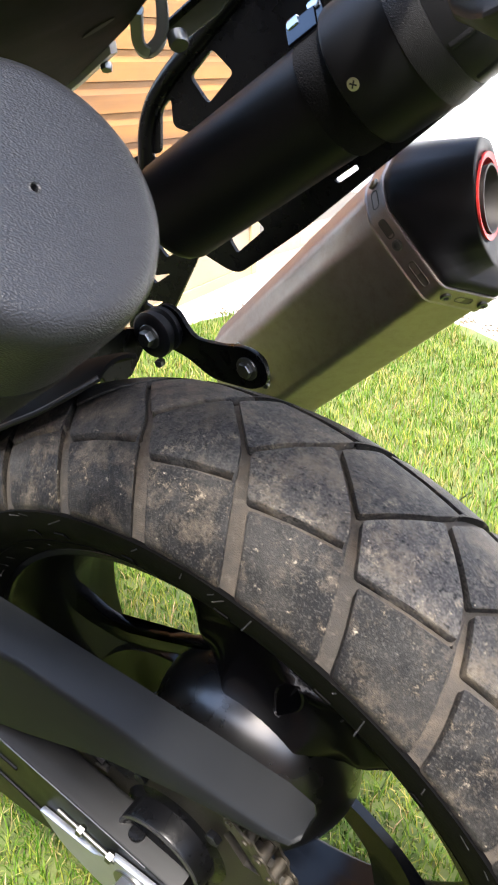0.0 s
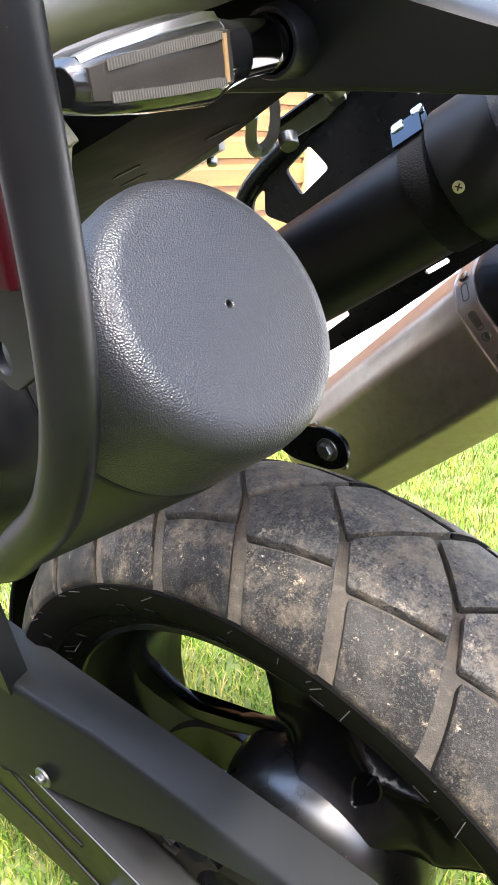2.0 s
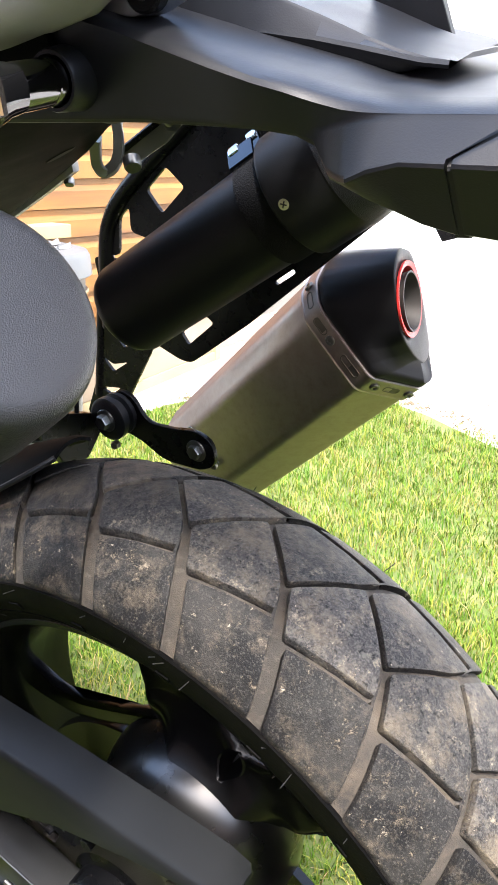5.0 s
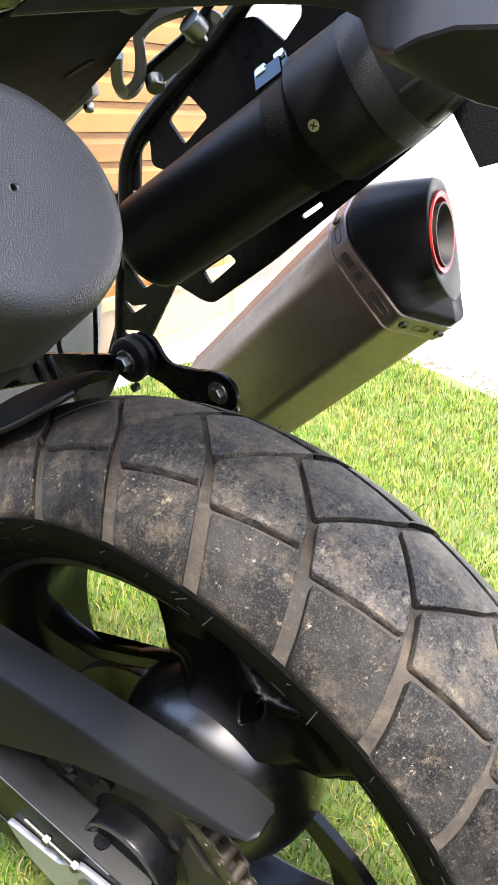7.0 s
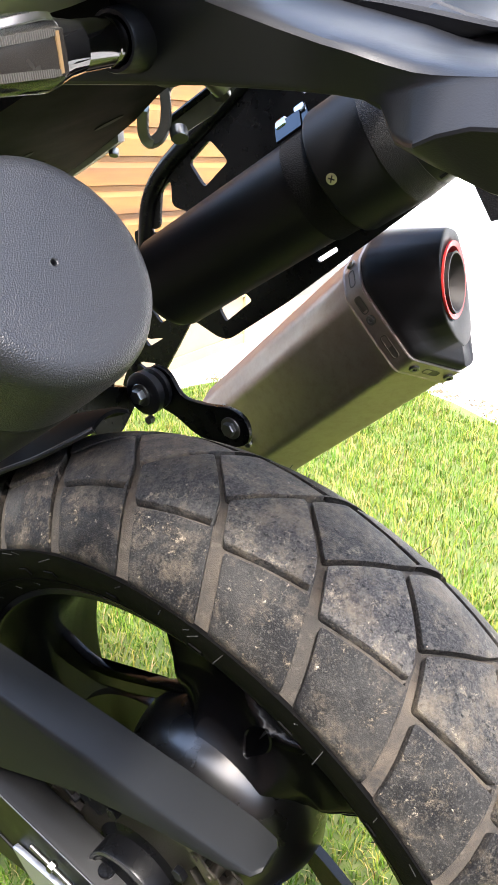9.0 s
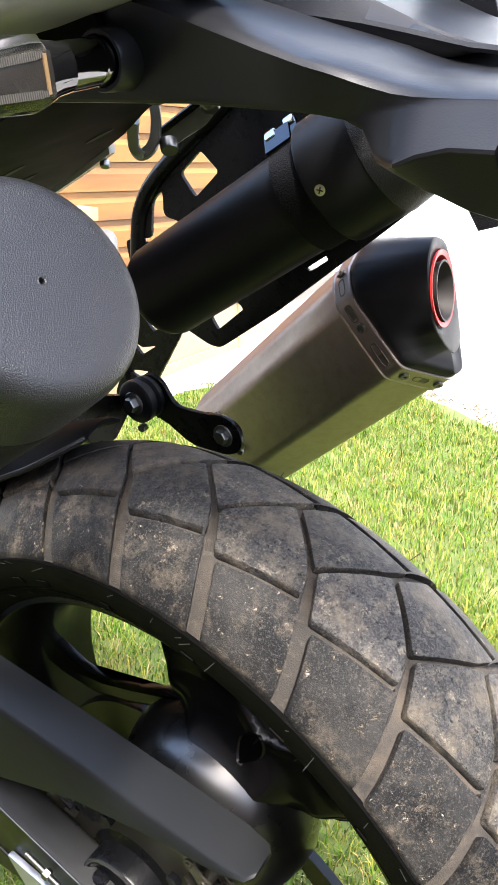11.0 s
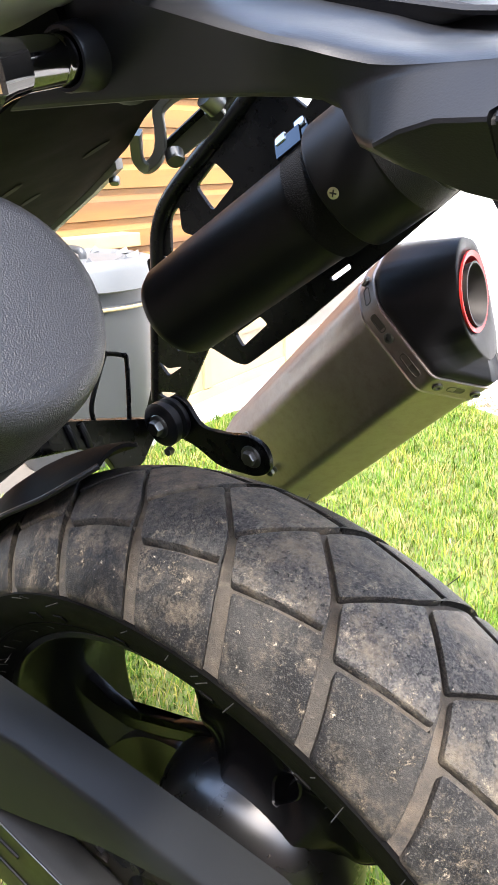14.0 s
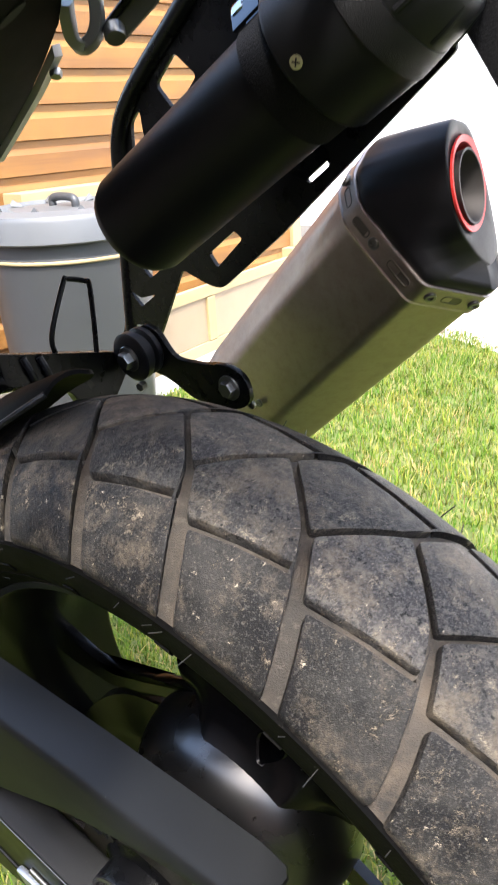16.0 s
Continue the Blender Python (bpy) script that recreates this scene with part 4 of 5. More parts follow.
for k, (a, w) in enumerate(((0.25, 0.012), (-0.12, 0.013))):
    c = o + up * 0.0455 * math.cos(a) - sd * 0.0455 * math.sin(a)
    bm = box(-0.011, 0.011, -0.0012, 0.0012, -0.0075, 0.0075, 0.0006)
    m = Matrix((DT, up, sd)).transposed().to_4x4()
    bmesh.ops.transform(bm, matrix=Matrix.Translation(c) @ m @ Matrix.Rotation(0.95 - 0.3 * k, 4, "X"), verts=bm.verts)
    plate_ob = part("buckle_plate", bm, BUCKLE, strap, "dark steel buckle plate")
    bm = box(0.001 - 0.011 * k, 0.0105 - 0.011 * k, -0.0018, 0.0026, -0.0105, -0.0030, 0.0022)
    bmesh.ops.transform(bm, matrix=Matrix.Translation(c) @ m @ Matrix.Rotation(0.95 - 0.3 * k, 4, "X"), verts=bm.verts)
    part("buckle_tongue", bm, TONGUE, strap, "bright bent buckle tongue")
tail_strap = [(0.088, 0.196, 0.525), (0.102, 0.198, 0.500), (0.117, 0.200, 0.4735), (0.132, 0.202, 0.4465)]
across = Vector((0.026, 0.004, 0.0075))
bm = loft([[p + across * u + Vector((0, v, 0)) for u, v in ((-0.5, 0), (0.5, 0), (0.5, 0.0016), (-0.5, 0.0016))] for p in smooth_line(tail_strap, 5)])
loose = thing("strap_end", "loose hanging end of a black woven strap", "strap", BIKE)
part("webbing", bm, WEB, loose)

# tail: lower plate carrier with a jointed rear piece
def tail_ring(x, ridge, split, crease, low, slant=(0, 0, 0, 0)):
    """One section of the tail: flat crown, sharp ridge, near face, flare, crease and lower edge."""
    r, m, c, l = Vector(ridge), Vector(split), Vector(crease), Vector(low)
    sr, sm, sc_, sl = slant
    crown_in = Vector((r.x + 0.015, r.y + 0.0030))

    def step(p, q, d):
        return p + (q - p).normalized() * min(d, (q - p).length * 0.4)

    floor_in = Vector((l.x * 0.6, l.y + 0.002))
    left = [(Vector((0, r.y + 0.0036)), sr), (crown_in, sr), (step(r, crown_in, 0.006), sr), (step(r, crown_in, 0.0026) + (step(r, m, 0.002) - r) * 0.25, sr), (step(r, m, 0.0022), sr), (step(r, m, 0.0040), sr), (step(m, r, 0.0015), sm), (step(m, c, 0.0015), sm),
            (step(c, m, 0.0030), sc_), (step(c, m, 0.0010), sc_), (step(c, l, 0.0010), sc_), (step(c, l, 0.0030), sc_), (step(l, c, 0.0012), sl), (step(l, floor_in, 0.0012), sl), (floor_in, sl)]
    near = [Vector((x + e, p.x, p.y)) for p, e in left]
    # the rear is drawn towards the camera's position, shaped to fit that view
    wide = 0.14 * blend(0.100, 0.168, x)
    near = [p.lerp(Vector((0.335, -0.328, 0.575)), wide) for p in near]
    near[0].y = 0
    return near + [Vector((p.x, -p.y, p.z)) for p in reversed(near[1:])]


TAIL = [(-0.06, (-0.098, 0.640), (-0.090, 0.5605), (-0.089, 0.5592), (-0.088, 0.558)), (0.0, (-0.098, 0.625), (-0.090, 0.5605), (-0.089, 0.5592), (-0.088, 0.558)), (0.06, (-0.095, 0.607), (-0.087, 0.5603), (-0.086, 0.559), (-0.085, 0.5578)),
        (0.108, (-0.088, 0.5925), (-0.080, 0.5592), (-0.079, 0.5581), (-0.078, 0.557)), (0.141, (-0.075, 0.579), (-0.066, 0.5566), (-0.065, 0.5555), (-0.064, 0.5545)), (0.1555, (-0.068, 0.5732), (-0.058, 0.5546), (-0.057, 0.5535), (-0.056, 0.5525)),
        (0.165, (-0.0635, 0.570), (-0.0545, 0.5530), (-0.0535, 0.5517), (-0.0525, 0.5505)), (0.1725, (-0.061, 0.5673), (-0.0548, 0.5532), (-0.053, 0.5485), (-0.051, 0.5465)), (0.178, (-0.0595, 0.5655), (-0.055, 0.5541), (-0.053, 0.5375), (-0.050, 0.5340)),
        (0.1872, (-0.0575, 0.563), (-0.0555, 0.5561), (-0.0615, 0.5365), (-0.050, 0.5305)), (0.1949, (-0.0565, 0.562), (-0.0558, 0.5567), (-0.0705, 0.538), (-0.050, 0.5272)), (0.2037, (-0.0555, 0.5606), (-0.056, 0.5576), (-0.0705, 0.5417), (-0.050, 0.5240)), (0.2162, (-0.055, 0.5598), (-0.0558, 0.5580), (-0.0705, 0.5446), (-0.050, 0.5192))]
END = ((-0.055, 0.5592), (-0.0556, 0.5575), (-0.0705, 0.5444), (-0.050, 0.5160))
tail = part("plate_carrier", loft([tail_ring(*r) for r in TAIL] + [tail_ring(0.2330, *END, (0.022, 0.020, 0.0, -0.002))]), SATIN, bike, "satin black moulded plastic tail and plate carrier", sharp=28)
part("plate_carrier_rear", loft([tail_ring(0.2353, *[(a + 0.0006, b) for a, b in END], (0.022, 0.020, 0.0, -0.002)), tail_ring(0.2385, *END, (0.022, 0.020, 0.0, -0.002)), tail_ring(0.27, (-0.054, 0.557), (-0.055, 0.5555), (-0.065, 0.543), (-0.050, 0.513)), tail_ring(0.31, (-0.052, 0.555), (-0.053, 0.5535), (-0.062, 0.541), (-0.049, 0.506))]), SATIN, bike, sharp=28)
# dark insert that paints the shade in the gap between the tail pieces
part("seam_shade", loft([tail_ring(x, *[(a * 0.965, b - 0.0012) for a, b in END], (0.022, 0.020, 0.0, -0.002)) for x in (0.2315, 0.2370)]), DARK, bike)
for s in (-1, 1):
    c = Vector((0.082, s * 0.086, 0.5750))
    ax = Vector((0.10, s * 1.0, -0.020))
    part("indicator_boss", solid_of_turn([(0, -0.02), (0.0205, -0.02), (0.0155, -0.008), (0.0130, -0.002), (0.0122, 0.004), (0.0117, 0.011), (0.0111, 0.0125), (0.0098, 0.0125), (0.0095, 0.009), (0, 0.009)], 40, c, ax), SATIN, bike)
    axn = ax.normalized()
    st = c + axn * 0.0225
    lamp = part("indicator", solid_of_turn([(0, -0.017), (0.0090, -0.017), (0.0090, -0.006), (0.0087, -0.0055), (0.0087, -0.0045), (0.0090, -0.004), (0.0090, 0.0135), (0.0086, 0.0140), (0.0086, 0.0150), (0.0090, 0.0155), (0.0086, 0.019), (0.0072, 0.022), (0.0060, 0.0245), (0, 0.0245)], 32, st, axn), STALK, bike, "chrome stalked clear-lens indicator")
    # body: a tapered pod, flat towards front and rear
    rows = [(0.0135, 0.0090, 0.0090), (0.0225, 0.0105, 0.0100), (0.0300, 0.0120, 0.0117), (0.036, 0.0126, 0.0122), (0.060, 0.0116, 0.0103), (0.078, 0.0100, 0.0080), (0.0855, 0.0086, 0.0064), (0.0882, 0.0060, 0.0045)]
    fx = Vector((1, -axn.x / max(axn.y, 0.5) * s, 0)).normalized()
    uz = fx.cross(axn).normalized() * (1 if s < 0 else -1)
    if uz.z < 0:
        uz = -uz

    def pod(scale, lo=0.0, hi=9.0):
        out = []
        for along, hx, hz in rows:
            if lo <= along <= hi:
                out.append([st + axn * along + fx * a * scale + uz * b * scale for a, b in rounded([(-hx, -hz * 0.55), (-hx * 0.5, -hz), (hx * 0.6, -hz), (hx, -hz * 0.45), (hx, hz * 0.45), (hx * 0.6, hz), (-hx * 0.5, hz), (-hx, hz * 0.55)], 0.003, 2)])
        return loft(out)

    part("housing", pod(1.0), GLOSS, lamp, "gloss black faceted indicator housing")
    part("top_trim", loft([[st + axn * al + fx * a + uz * b for a, b in ((-hx * 0.75, hz * 0.80), (hx * 0.80, hz * 0.80), (hx * 0.66, hz * 1.035), (-hx * 0.5, hz * 1.035))] for al, hx, hz in rows[2:7]]), CHROME, lamp, "bright chrome upper trim")
    lens = []
    for al, hx, hz in rows[2:7]:
        lens.append([st + axn * al + fx * hx * a + uz * hz * b for a, b in ((0.80, -0.66), (1.035, -0.60), (1.06, 0.0), (1.035, 0.60), (0.80, 0.66))])
    part("lens", loft(lens), SMOKE, lamp, "smoked brown reflector")
    # prismatic bands along the lens's long edges, each with its row of fine ribs
    for sg in (-0.50, 0.50):
        rib = bmesh.new()
        band = []
        for k in range(46):
            al = 0.0350 + k * 0.00100
            for (a0, h0, z0), (a1, h1, z1) in zip(rows[2:], rows[3:]):
                if a0 <= al <= a1:
                    f = (al - a0) / (a1 - a0)
                    hx, hz = h0 + (h1 - h0) * f, z0 + (z1 - z0) * f
            c = st + axn * al + fx * (hx * 1.045 + 0.0003) + uz * hz * sg
            w = 0.0014 * (1 if k > 2 else 0.8)
            band.append([c - uz * w - fx * 0.0006, c - uz * w, c + uz * w, c + uz * w - fx * 0.0006])
            sweep([c - uz * w * 0.9, c + uz * w * 0.9], 0.00020, 5, 1, rib)
        strip = part("prism_band", loft(band), PRISM, lamp, "grey prismatic lens band")
        part("lens_ribs", rib, RIBS, strip)
    shell = part("clear_cover", pod(1.05, 0.029), CLEAR, lamp, "clear moulded plastic cover", sharp=30)
    shell.visible_shadow = False
    part("amber_edge", loft([[st + axn * al + fx * 0.0128 * a + uz * 0.0130 * b for a, b in ((0.9, -0.5), (1.06, -0.5), (1.08, 0.5), (0.9, 0.5))] for al in (0.0335, 0.0350)]), AMBER, lamp, "pale amber bulb edge")

# tail cowl above, with its fins
cowl = [(0.02, 0.652, 0.604, 0.598), (0.06, 0.634, 0.598, 0.592), (0.10, 0.617, 0.5925, 0.5855), (0.13, 0.605, 0.588, 0.579), (0.15, 0.597, 0.585, 0.5743), (0.17, 0.589, 0.5817, 0.5704), (0.188, 0.5812, 0.578, 0.5676), (0.200, 0.5768, 0.5753, 0.5684), (0.212, 0.5733, 0.5727, 0.5702), (0.2227, 0.5716, 0.5714, 0.5711)]
rings = []
for x, top, mid, low in cowl:
    near = [(-0.034, top + 0.0003), (-0.0390, top + 0.0002), (-0.0402, top - 0.0008), (-0.0452, mid + 0.0012), (-0.0462, mid - 0.0003), (-0.0458, mid - 0.0016), (-0.0440, low + 0.0008), (-0.0428, low), (-0.0410, low + 0.0002), (-0.024, low + 0.0025)]
    rings.append([Vector((x, y, z)) for y, z in near] + [Vector((x, 0.022, low + 0.0025)), Vector((x, 0.022, top))])
part("tail_cowl", loft(rings), SATIN, bike, sharp=24)
part("carrier_plate", plate(rounded([(0.1475, 0.575), (0.1489, 0.5884), (0.168, 0.612), (0.17, 0.66), (0.168, 0.66), (0.180, 0.616), (0.187, 0.5927), (0.1958, 0.5665), (0.17, 0.566)], 0.002, 2), (), 0.004, 0.0008, 0, lambda x, y, z: Vector((x, y + 0.030, z))), SATIN, bike)
part("carrier_bolt", bolt((0.137, 0.028, 0.592), (0.3, -1, 0.2), 0.0065, 0.006, 0.009), POWDER, bike)
part("carrier_clip", sweep([(0.128, 0.03, 0.600), (0.134, 0.028, 0.594), (0.143, 0.029, 0.589), (0.150, 0.03, 0.586)], 0.0042, 10), POWDER, bike)
part("side_fairing", loft([[Vector((x, y, z)) for y, z in rounded([(-0.125, z0), (-0.085, z0 - 0.006), (-0.085, z0 + 0.12), (-0.135, z0 + 0.12)], 0.012, 3)] for x, z0 in ((-0.45, 0.535), (-0.25, 0.553), (-0.10, 0.571), (0.0, 0.583), (0.06, 0.5915), (0.105, 0.600), (0.135, 0.616))]), SILVER, bike, "silver grey painted tail fairing", sharp=40)
part("grab_mount", plate(rounded([(0.085, 0.598), (0.115, 0.593), (0.140, 0.602), (0.14, 0.66), (0.08, 0.66)], 0.008, 3), (), 0.014, 0.002, 0, lambda x, y, z: Vector((x, y - 0.080, z))), CAST, bike, "bare cast rack mount")
part("mount_bolt", bolt((0.1226, -0.080, 0.603), (0.1, -1, 0), 0.0085, 0.006, 0.0, False, True), POWDER, bike)

# undertray, its steel edge, and the zinc lashing hook
und = []
for x, ye in ((-0.40, 0.20), (-0.29, 0.160), (-0.192, 0.125), (-0.135, 0.101), (-0.082, 0.077), (-0.026, 0.043), (0.02, 0.022), (0.08, 0.0)):
    z = 0.4998 + 0.36 * (x + 0.135)
    und.append([Vector((x, y, z + dz)) for y, dz in ((-0.10, 0.03), (-0.09, 0.0), (-0.05, -0.004), (ye - 0.03, -0.004), (ye - 0.004, 0.0), (ye, 0.008), (ye, 0.05), (-0.10, 0.06))])
under = part("undertray", loft(und), UNDER, bike, "black plastic undertray", sharp=40)
for x, y in ((-0.10, -0.01), (-0.14, 0.03), (-0.05, 0.02)):
    z = 0.4998 + 0.36 * (x + 0.135) - 0.0042
    bm = solid_of_turn([(0, 0), (1, 0), (1, 0.05), (0, 0.05)], 20)
    for v in bm.verts:
        v.co = Vector((x + v.co.x * 0.013, y + v.co.z * 0.0035, z - v.co.y * 0.01 + 0.36 * v.co.x * 0.013))
    part("drain_slot_shade", bm, DARK, under)
part("edge_strip", loft([[Vector((x, y + dy, 0.4998 + 0.36 * (x + 0.135) + dz)) for dy, dz in ((0.0005, -0.003), (0.007, -0.003), (0.007, 0.004), (0.0005, 0.004))] for x, y in ((-0.36, 0.186), (-0.192, 0.125), (-0.125, 0.097))]), SILVER, under)
part("bracket_tab", plate(rounded([(-0.0268, 0.5579), (-0.0251, 0.5524), (-0.0162, 0.5428), (-0.0217, 0.5405), (-0.0306, 0.5159), (-0.0415, 0.5089), (-0.055, 0.512), (-0.055, 0.556)], 0.0012, 2), (), 0.003, 0.0006, 0, lambda x, y, z: Vector((x, y - 0.1082, z))), TAB, under, "beige zinc bracket tab")
part("tray_nut", bolt((-0.146, 0.112, 0.492), (0.3, -0.5, -0.8), 0.0042, 0.005), ZINC, under)
hk = [(-0.0708, 0.0720, 0.5279), (-0.0735, 0.0730, 0.5200), (-0.0769, 0.0760, 0.5101), (-0.0766, 0.0810, 0.5046), (-0.0723, 0.0860, 0.5074), (-0.0700, 0.0900, 0.5145), (-0.0702, 0.0930, 0.5259), (-0.0711, 0.0950, 0.5367), (-0.0651, 0.1000, 0.5437), (-0.0542, 0.1060, 0.5482), (-0.0400, 0.1150, 0.5515)]
rings = []
line = smooth_line(hk, 5)
for i, p in enumerate(line):
    d = (line[min(i + 1, len(line) - 1)] - line[max(i - 1, 0)]).normalized()
    s = Vector((0.6, -0.7, 0.3))
    s = (s - d * s.dot(d)).normalized()
    u = d.cross(s)
    rings.append([p + s * a + u * b for a, b in ((-0.0058, -0.0028), (-0.0050, -0.0034), (0.0050, -0.0034), (0.0058, -0.0028), (0.0058, 0.0028), (0.0050, 0.0034), (-0.0050, 0.0034), (-0.0058, 0.0028))])
part("lashing_hook", loft(rings), BRACKET, under, "grey zinc lashing hook", sharp=40)
arm_flat = [(-0.0300, 0.5490), (-0.0488, 0.5355), (-0.0936, 0.5120), (-0.0850, 0.5020), (-0.0503, 0.5185), (-0.0200, 0.5440)]
part("hook_arm", plate(rounded(arm_flat, 0.003, 3), (), 0.003, 0.0006, 0, lambda x, y, z: Vector((x, y + 0.118, z))), BRACKET, under, "grey flat steel arm")
part("arm_edge", sweep([(-0.020, 0.1165, 0.557), (-0.0488, 0.1165, 0.5352), (-0.0936, 0.1165, 0.5118)], 0.0026, 10, 1), POWDER, under)
part("hook_spacer", solid_of_turn([(0, 0), (0.0078, 0), (0.0082, 0.001), (0.0082, 0.010), (0.0078, 0.011), (0, 0.011)], 24, (-0.0372, 0.105, 0.5434), (0.25, 0.65, -0.72)), ZINC, under)
part("hook_bolt", bolt((-0.0640, 0.0960, 0.5110), (0.55, -0.5, -0.65), 0.0062, 0.008, 0, False), ZINC, under)
part("tray_bolt", bolt((-0.0385, 0.1130, 0.5355), (0.45, -0.55, -0.70), 0.0068, 0.007, 0.0), ZINC, under)

# rack on the near side, with its bar, plate and red reflector
rack2 = thing("pannier_rack", "black steel tubular pannier rack with drilled plate", "rack", BIKE)
LY = -0.236
part("loop_bar", sweep([(0.1375, LY, 0.78), (0.1357, LY, 0.66), (0.1345, LY, 0.587), (0.1340, LY, 0.565), (0.1334, LY, 0.549), (0.1322, LY, 0.5325), (0.1297, LY, 0.5154), (0.1270, LY, 0.5045), (0.1206, LY, 0.4885), (0.1108, LY, 0.4735), (0.0944, LY, 0.4585), (0.0747, LY, 0.4440), (0.02, LY, 0.424), (-0.2, LY, 0.395)], 0.0071, 20), BAR, rack2)
part("side_plate", plate(rounded([(0.090, 0.62), (0.1145, 0.56), (0.1125, 0.513), (0.097, 0.503), (0.088, 0.508), (0.04, 0.56), (0.04, 0.64)], 0.003, 3), [[(0.0945 + 0.0035 * math.cos(u), 0.5125 + 0.0050 * math.sin(u)) for u in (2 * math.pi * k / 18 for k in range(18))]], 0.003, 0.0006, 0, lambda x, y, z: Vector((x, y + LY + 0.006, z))), SATIN, rack2, sharp=30)
part("reflector", box(0.078, 0.1145, LY + 0.0005, LY + 0.005, 0.534, 0.64, 0.0015), REDLENS, rack2, "dark red reflector")
part("lock_plate", plate(rounded([(0.074, 0.498), (0.081, 0.492), (0.079, 0.470), (0.070, 0.462), (0.04, 0.464), (0.04, 0.506)], 0.002, 3), (), 0.003, 0.0006, 0, lambda x, y, z: Vector((x, y + LY + 0.002, z))), BRACKET, rack2, "grey zinc lock plate")

# ---- ground, lawn and the garden ----
bm = bmesh.new()
bmesh.ops.create_grid(bm, x_segments=8, y_segments=8, size=400)
tagged(part("ground", bm, EARTH, smooth=False), "dark neutral ground round the garden, toned to cut bounce light", "ground", kind="structure")
edge = [(-1.45, -1.1), (-1.40, 0.6), (-1.42, 1.25), (-1.46, 1.65), (-1.32, 2.12), (-1.05, 2.25), (-0.70, 2.13), (-0.42, 1.96), (0.2, 1.66), (1.5, 0.95), (2.2, 0.2), (2.2, -1.1)]
bm = bmesh.new()
vs = [bm.verts.new((x, y, 0.012)) for x, y in edge]
f = bm.faces.new(vs)
r = bmesh.ops.extrude_face_region(bm, geom=[f])
for v in r["geom"]:
    if isinstance(v, bmesh.types.BMVert):
        v.co.z = 0.002
lawn = tagged(part("lawn", bm, LAWN, smooth=False), "mossy patchy garden lawn", "lawn", kind="structure")

rng = np.random.default_rng(7)


def inside(px, py):
    c = np.zeros(len(px), bool)
    for (x0, y0), (x1, y1) in zip(edge, edge[1:] + edge[:1]):
        hit = ((y0 > py) != (y1 > py)) & (px < (x1 - x0) * (py - y0) / (y1 - y0 + 1e-12) + x0)
        c ^= hit
    return c


def blades(count, x0, x1, y0, y1, tall, wide):
    px, py = rng.uniform(x0, x1, count), rng.uniform(y0, y1, count)
    wob = 0.05 * np.sin(px * 9 + 1.3) + 0.035 * np.sin(px * 23 + py * 17) + rng.normal(0, 0.02, count)
    keep = inside(px, py + wob)
    px, py = px[keep], py[keep]
    n = len(px)
    clump = np.sin(px * 23 + 3 * np.sin(py * 17)) * np.sin(py * 29 + 2 * np.cos(px * 13))
    h = tall * rng.uniform(0.45, 1.15, n) * (1 + 0.25 * clump)
    a = rng.uniform(0, 2 * np.pi, n)
    lean = rng.uniform(0.25, 1.1, n) * h
    w = wide * rng.uniform(0.6, 1.2, n)
    dx, dy = np.cos(a), np.sin(a)
    v = np.zeros((n, 5, 3))
    base = np.stack([px, py, np.full(n, 0.010)], 1)
    side = np.stack([-dy * w, dx * w, np.zeros(n)], 1)
    mid = base + np.stack([dx * lean * 0.35, dy * lean * 0.35, h * 0.62], 1)
    tip = base + np.stack([dx * lean, dy * lean, h * 0.95], 1)
    v[:, 0], v[:, 1], v[:, 2], v[:, 3], v[:, 4] = base - side, base + side, mid + side * 0.8, mid - side * 0.8, tip
    return v


sets = [blades(70000, -0.9, 0.9, -0.75, 0.95, 0.020, 0.0010), blades(150000, -1.55, 0.6, -0.5, 2.55, 0.026, 0.0011), blades(12000, -1.55, 1.5, -1.2, 2.3, 0.045, 0.0012), blades(30000, 0.6, 2.25, -1.15, 1.6, 0.030, 0.0018), blades(14000, -1.55, 0.6, -1.15, -0.5, 0.030, 0.0018)]
v = np.concatenate(sets)
n = len(v)
me = bpy.data.meshes.new("grass")
i = np.arange(n) * 5
quads = np.stack([i, i + 1, i + 2, i + 3], 1)
tri = np.stack([i + 3, i + 2, i + 4], 1)
me.from_pydata(v.reshape(-1, 3).tolist(), [], quads.tolist() + tri.tolist())
me.materials.append(GRASS)
tagged(new("grass", me), "short patchy green and straw-coloured grass", "grass", kind="stuff")

# crumbs of soil and dead grass along the lawn's edge
bm = bmesh.new()
for k in range(900):
    i = rnd.randrange(3, 9)
    (x0, y0), (x1, y1) = edge[i], edge[i + 1]
    u = rnd.random()
    p = Vector((x0 + (x1 - x0) * u + rnd.gauss(0, 0.03), y0 + (y1 - y0) * u + 0.03 + abs(rnd.gauss(0, 0.06)), 0.011))
    z = rnd.uniform(0.002, 0.008)
    vs = [bm.verts.new(p + Vector((rnd.uniform(-1, 1) * z * 1.6, rnd.uniform(-1, 1) * z * 1.6, 0))) for _ in range(3)] + [bm.verts.new(p + Vector((0, 0, z)))]
    for f in ((0, 1, 3), (1, 2, 3), (2, 0, 3)):
        bm.faces.new([vs[q] for q in f])
CRUMB = material("dry_soil", (0.1232, 0.0952, 0.056), 0.95, vary=0.4, scale=40)
tagged(part("soil_crumbs", bm, CRUMB, smooth=False), "dry soil and dead grass along the lawn edge", "soil", kind="stuff")

# pale slabs beyond the lawn
paving = thing("pavement", "pale overlit concrete slabs beyond the lawn", "pavement", kind="structure")
mesh = finish(box(-0.222, 0.222, -0.222, 0.222, 0.001, 0.008, 0.002), "slab", PAVING)
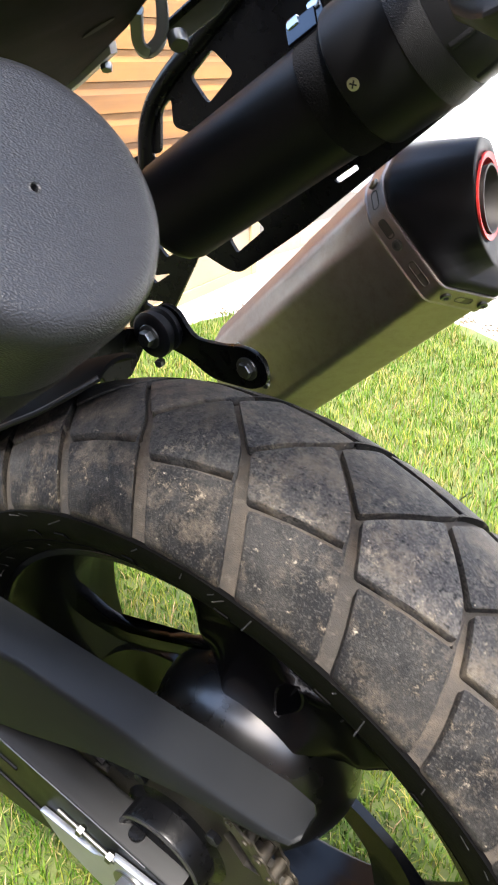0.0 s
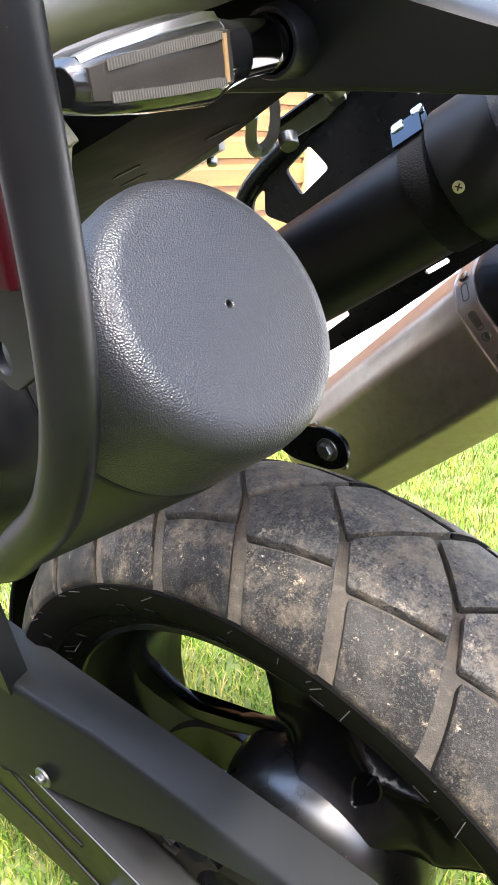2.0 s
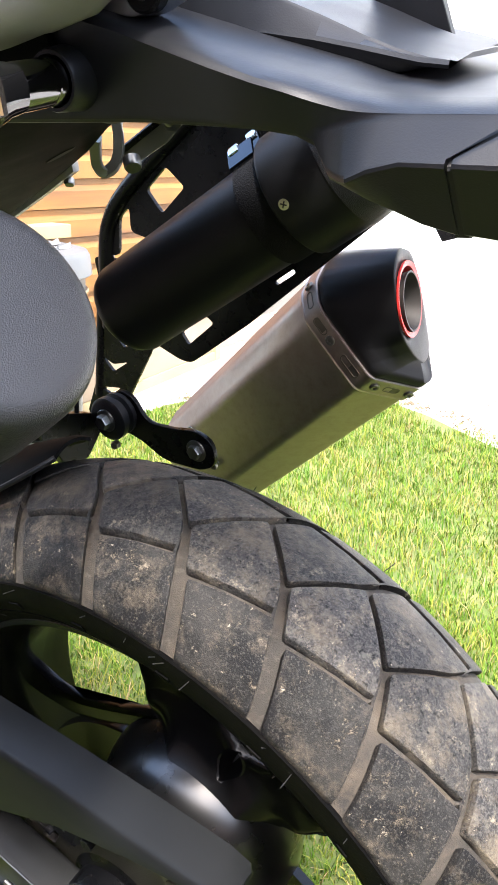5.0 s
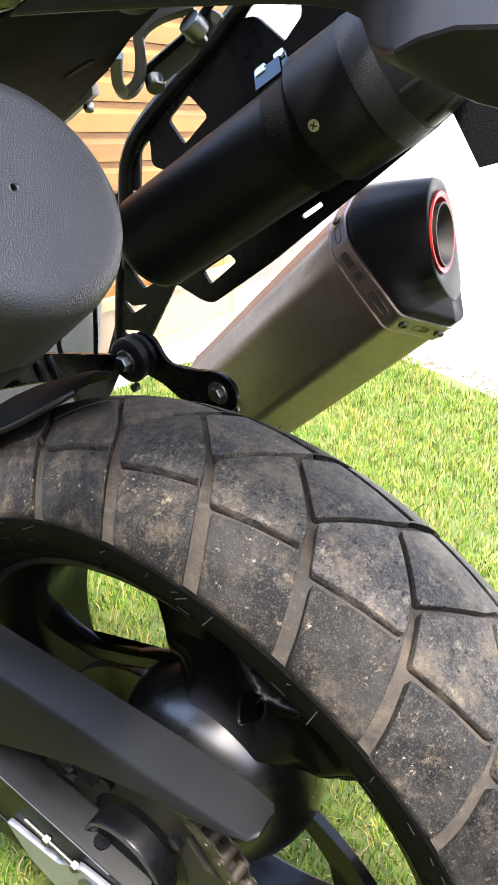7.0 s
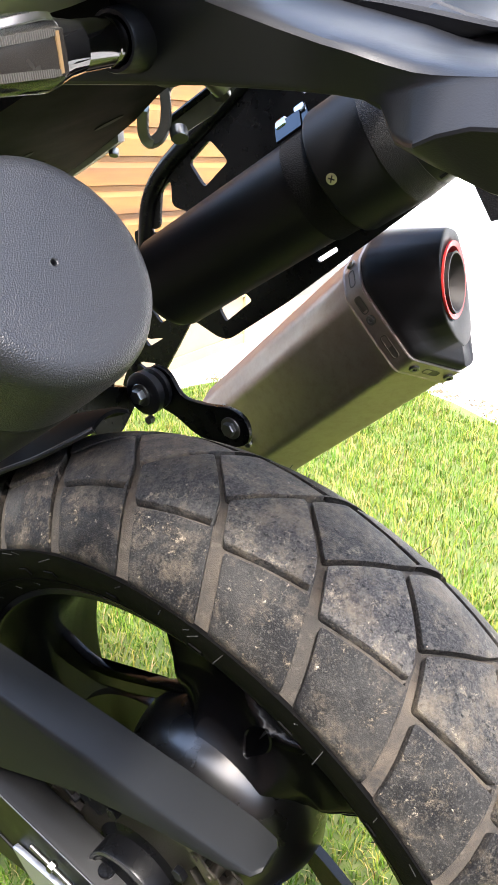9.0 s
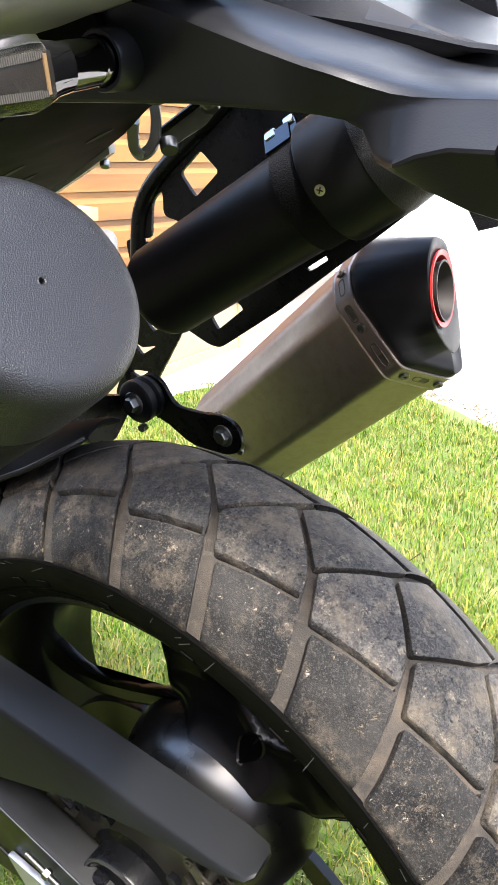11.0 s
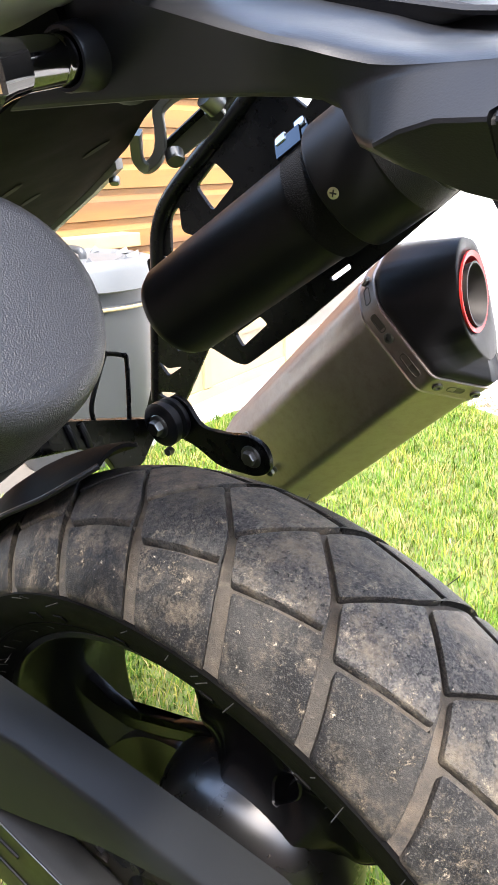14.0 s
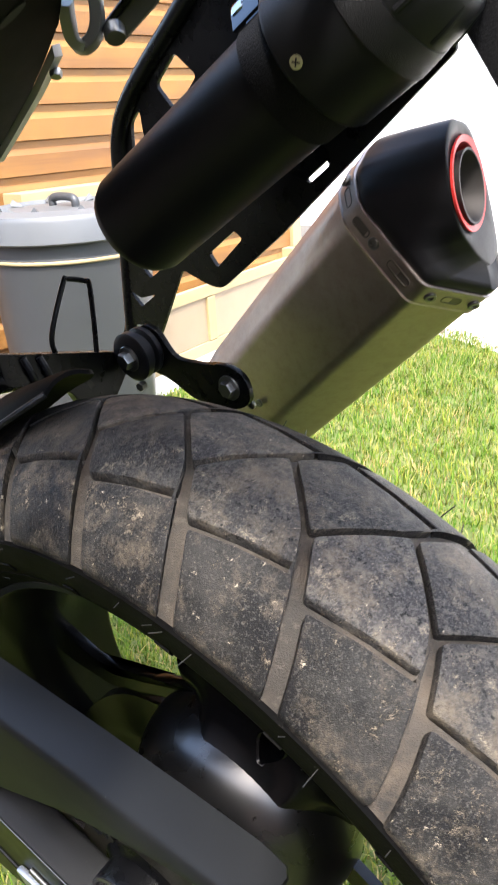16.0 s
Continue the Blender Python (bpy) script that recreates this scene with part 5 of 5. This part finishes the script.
for i in range(9):
    for j in range(8):
        ob = new("slab", mesh)
        ob.parent = paving
        ob.matrix_basis = pose(-1.70 + 0.452 * i, 1.28 + 0.452 * j, 0, 0, 0, 90 * rnd.randrange(4) + rnd.uniform(-0.4, 0.4))

# timber shed wall of overlapping boards
SX = -1.95
shed = thing("shed", "garden shed clad in orange-stained horizontal boards", "shed")
part("shed_wall", box(SX - 2.0, SX - 0.012, 0.62, 2.58, 0.0, 2.2, 0), WOOD, shed, smooth=False)
H = 0.102
for k in range(22):
    z = 0.03 + k * H
    prof = [(0.0, z), (0.018, z + 0.002), (0.018, z + 0.062), (0.006, z + 0.082), (0.006, z + H - 0.001), (0.0, z + H - 0.001)]
    bm = loft([[Vector((SX - 0.012 + a, y, b)) for a, b in prof] for y in (0.62, 1, 2, 2.56)])
    part("board", bm, WOOD, shed, sharp=20)
part("corner_post", box(SX - 0.03, SX + 0.022, 2.562, 2.62, 0.0, 2.2, 0.004), TIMBER, shed)
part("roof", box(SX - 2.1, SX + 0.12, 0.5, 2.72, 2.2, 2.26, 0.01), SATIN, shed)
# low timber cold frame in front of the shed, and a row of bricks behind its corner
CF0, CF1 = Vector((-1.575, 1.28, 0)), Vector((-1.735, 2.335, 0))
frame_box = thing("cold_frame", "low pale timber cold frame with panels standing before the shed", "cold frame")
along = (CF1 - CF0).normalized()
inward = Vector((-along.y, along.x, 0))


def rail(name, a0, a1, d0, d1, z0, z1, mat, label=""):
    bm = box(a0, a1, d0, d1, z0, z1, 0.003)
    bmesh.ops.transform(bm, matrix=Matrix.Translation(CF0) @ Matrix((along, inward, (0, 0, 1))).transposed().to_4x4(), verts=bm.verts)
    return part(name, bm, mat, frame_box, label)


LEN = (CF1 - CF0).length
rail("bottom_rail", 0, LEN - 0.046, 0, 0.022, 0.0, 0.048, TIMBER)
rail("top_rail", 0, LEN - 0.046, 0, 0.022, 0.205, 0.245, TIMBER)
for a in (0.42, 0.0):
    rail("stud", a, a + 0.045, -0.002, 0.02, 0.05, 0.203, TIMBER)
rail("corner_post", LEN - 0.045, LEN, -0.003, 0.045, 0.0, 0.275, TIMBER)
rail("panel", 0.02, LEN - 0.046, 0.008, 0.014, 0.048, 0.205, PANEL, "pale tan panel")
rail("end_rail", LEN - 0.03, LEN - 0.008, 0.05, 0.20, 0.0, 0.048, TIMBER)
brick_row = thing("brick_edging", "row of pinkish bricks lying along the slabs", "bricks")
mesh = finish(box(-0.105, 0.105, -0.05, 0.05, 0.008, 0.073, 0.004), "brick", BRICK)
for k in range(4):
    ob = new("brick", mesh)
    ob.parent = brick_row
    ob.matrix_basis = pose(-1.90 - 0.012 * k, 2.52 + 0.222 * k, 0, 0, 0, 90 + rnd.uniform(-3, 3))

# grey dustbin beside the shed
BX, BY = -1.54, 1.07
binx = thing("dustbin", "grey plastic dustbin with its lid on beside the shed", "bin", pose(BX, BY, 0))
part("bin_body", solid_of_turn([(0, 0), (0.185, 0), (0.190, 0.01), (0.222, 0.450), (0.2225, 0.463), (0.228, 0.466), (0.228, 0.473), (0.222, 0.476), (0.223, 0.510), (0, 0.510)], 64, (0, 0, 0), (0, 0, 1)), BIN, binx)
part("bin_lid", solid_of_turn([(0, 0.511), (0.238, 0.511), (0.243, 0.515), (0.238, 0.565), (0.230, 0.579), (0.19, 0.589), (0.18, 0.579), (0, 0.585)], 64, (0, 0, 0), (0, 0, 1)), LID, binx, "pale grey domed lid")
for k in range(10):
    a = 2 * math.pi * k / 10 + 0.2
    bm = loft([[Vector((x, y, z)) for x, y, z in ((r, -w, z0), (r, w, z0), (r, 0, z1))] for r, w, z0, z1 in ((0.150, 0.004, 0.580, 0.584), (0.186, 0.014, 0.584, 0.600))])
    bmesh.ops.rotate(bm, cent=(0, 0, 0), matrix=Matrix.Rotation(a, 3, "Z"), verts=bm.verts)
    part("lid_rib", bm, LID, binx)
part("rim_bead", lathe([(0.2282, 0.462), (0.2306, 0.465), (0.2306, 0.469), (0.2282, 0.472)], 64, True, (0, 0, 0), (0, 0, 1)), TIMBER, binx, "pale tan rim bead")
part("lid_handle", sweep([(-0.05, 0, 0.580), (-0.04, 0, 0.605), (0.04, 0, 0.605), (0.05, 0, 0.580)], 0.011), BIN, binx)
part("sill", box(SX, SX + 0.10, 1.15, 1.62, 0.555, 0.60, 0.004), TIMBER, shed, "pale timber sill")

# white rendered house wall beyond the paving
bm = box(-9.0, 14.0, 4.6, 4.9, 0.0, 5.0, 0)
tagged(part("wall_north", bm, WALL, smooth=False), "white rendered house wall", "wall", kind="structure")
# unseen brick wall behind and fence to the east, added to block low sky
tagged(part("sky_block_south", box(-6.0, 6.0, -2.5, -2.2, 0.0, 2.0, 0), BRICK, smooth=False), "unseen brown brick wall added to block low sky light", "wall", kind="structure")
tagged(part("sky_block_east", box(5.0, 5.08, -2.2, 4.6, 0.0, 1.9, 0), FENCE, smooth=False), "unseen brown fence added to block low sky light", "fence", kind="structure")
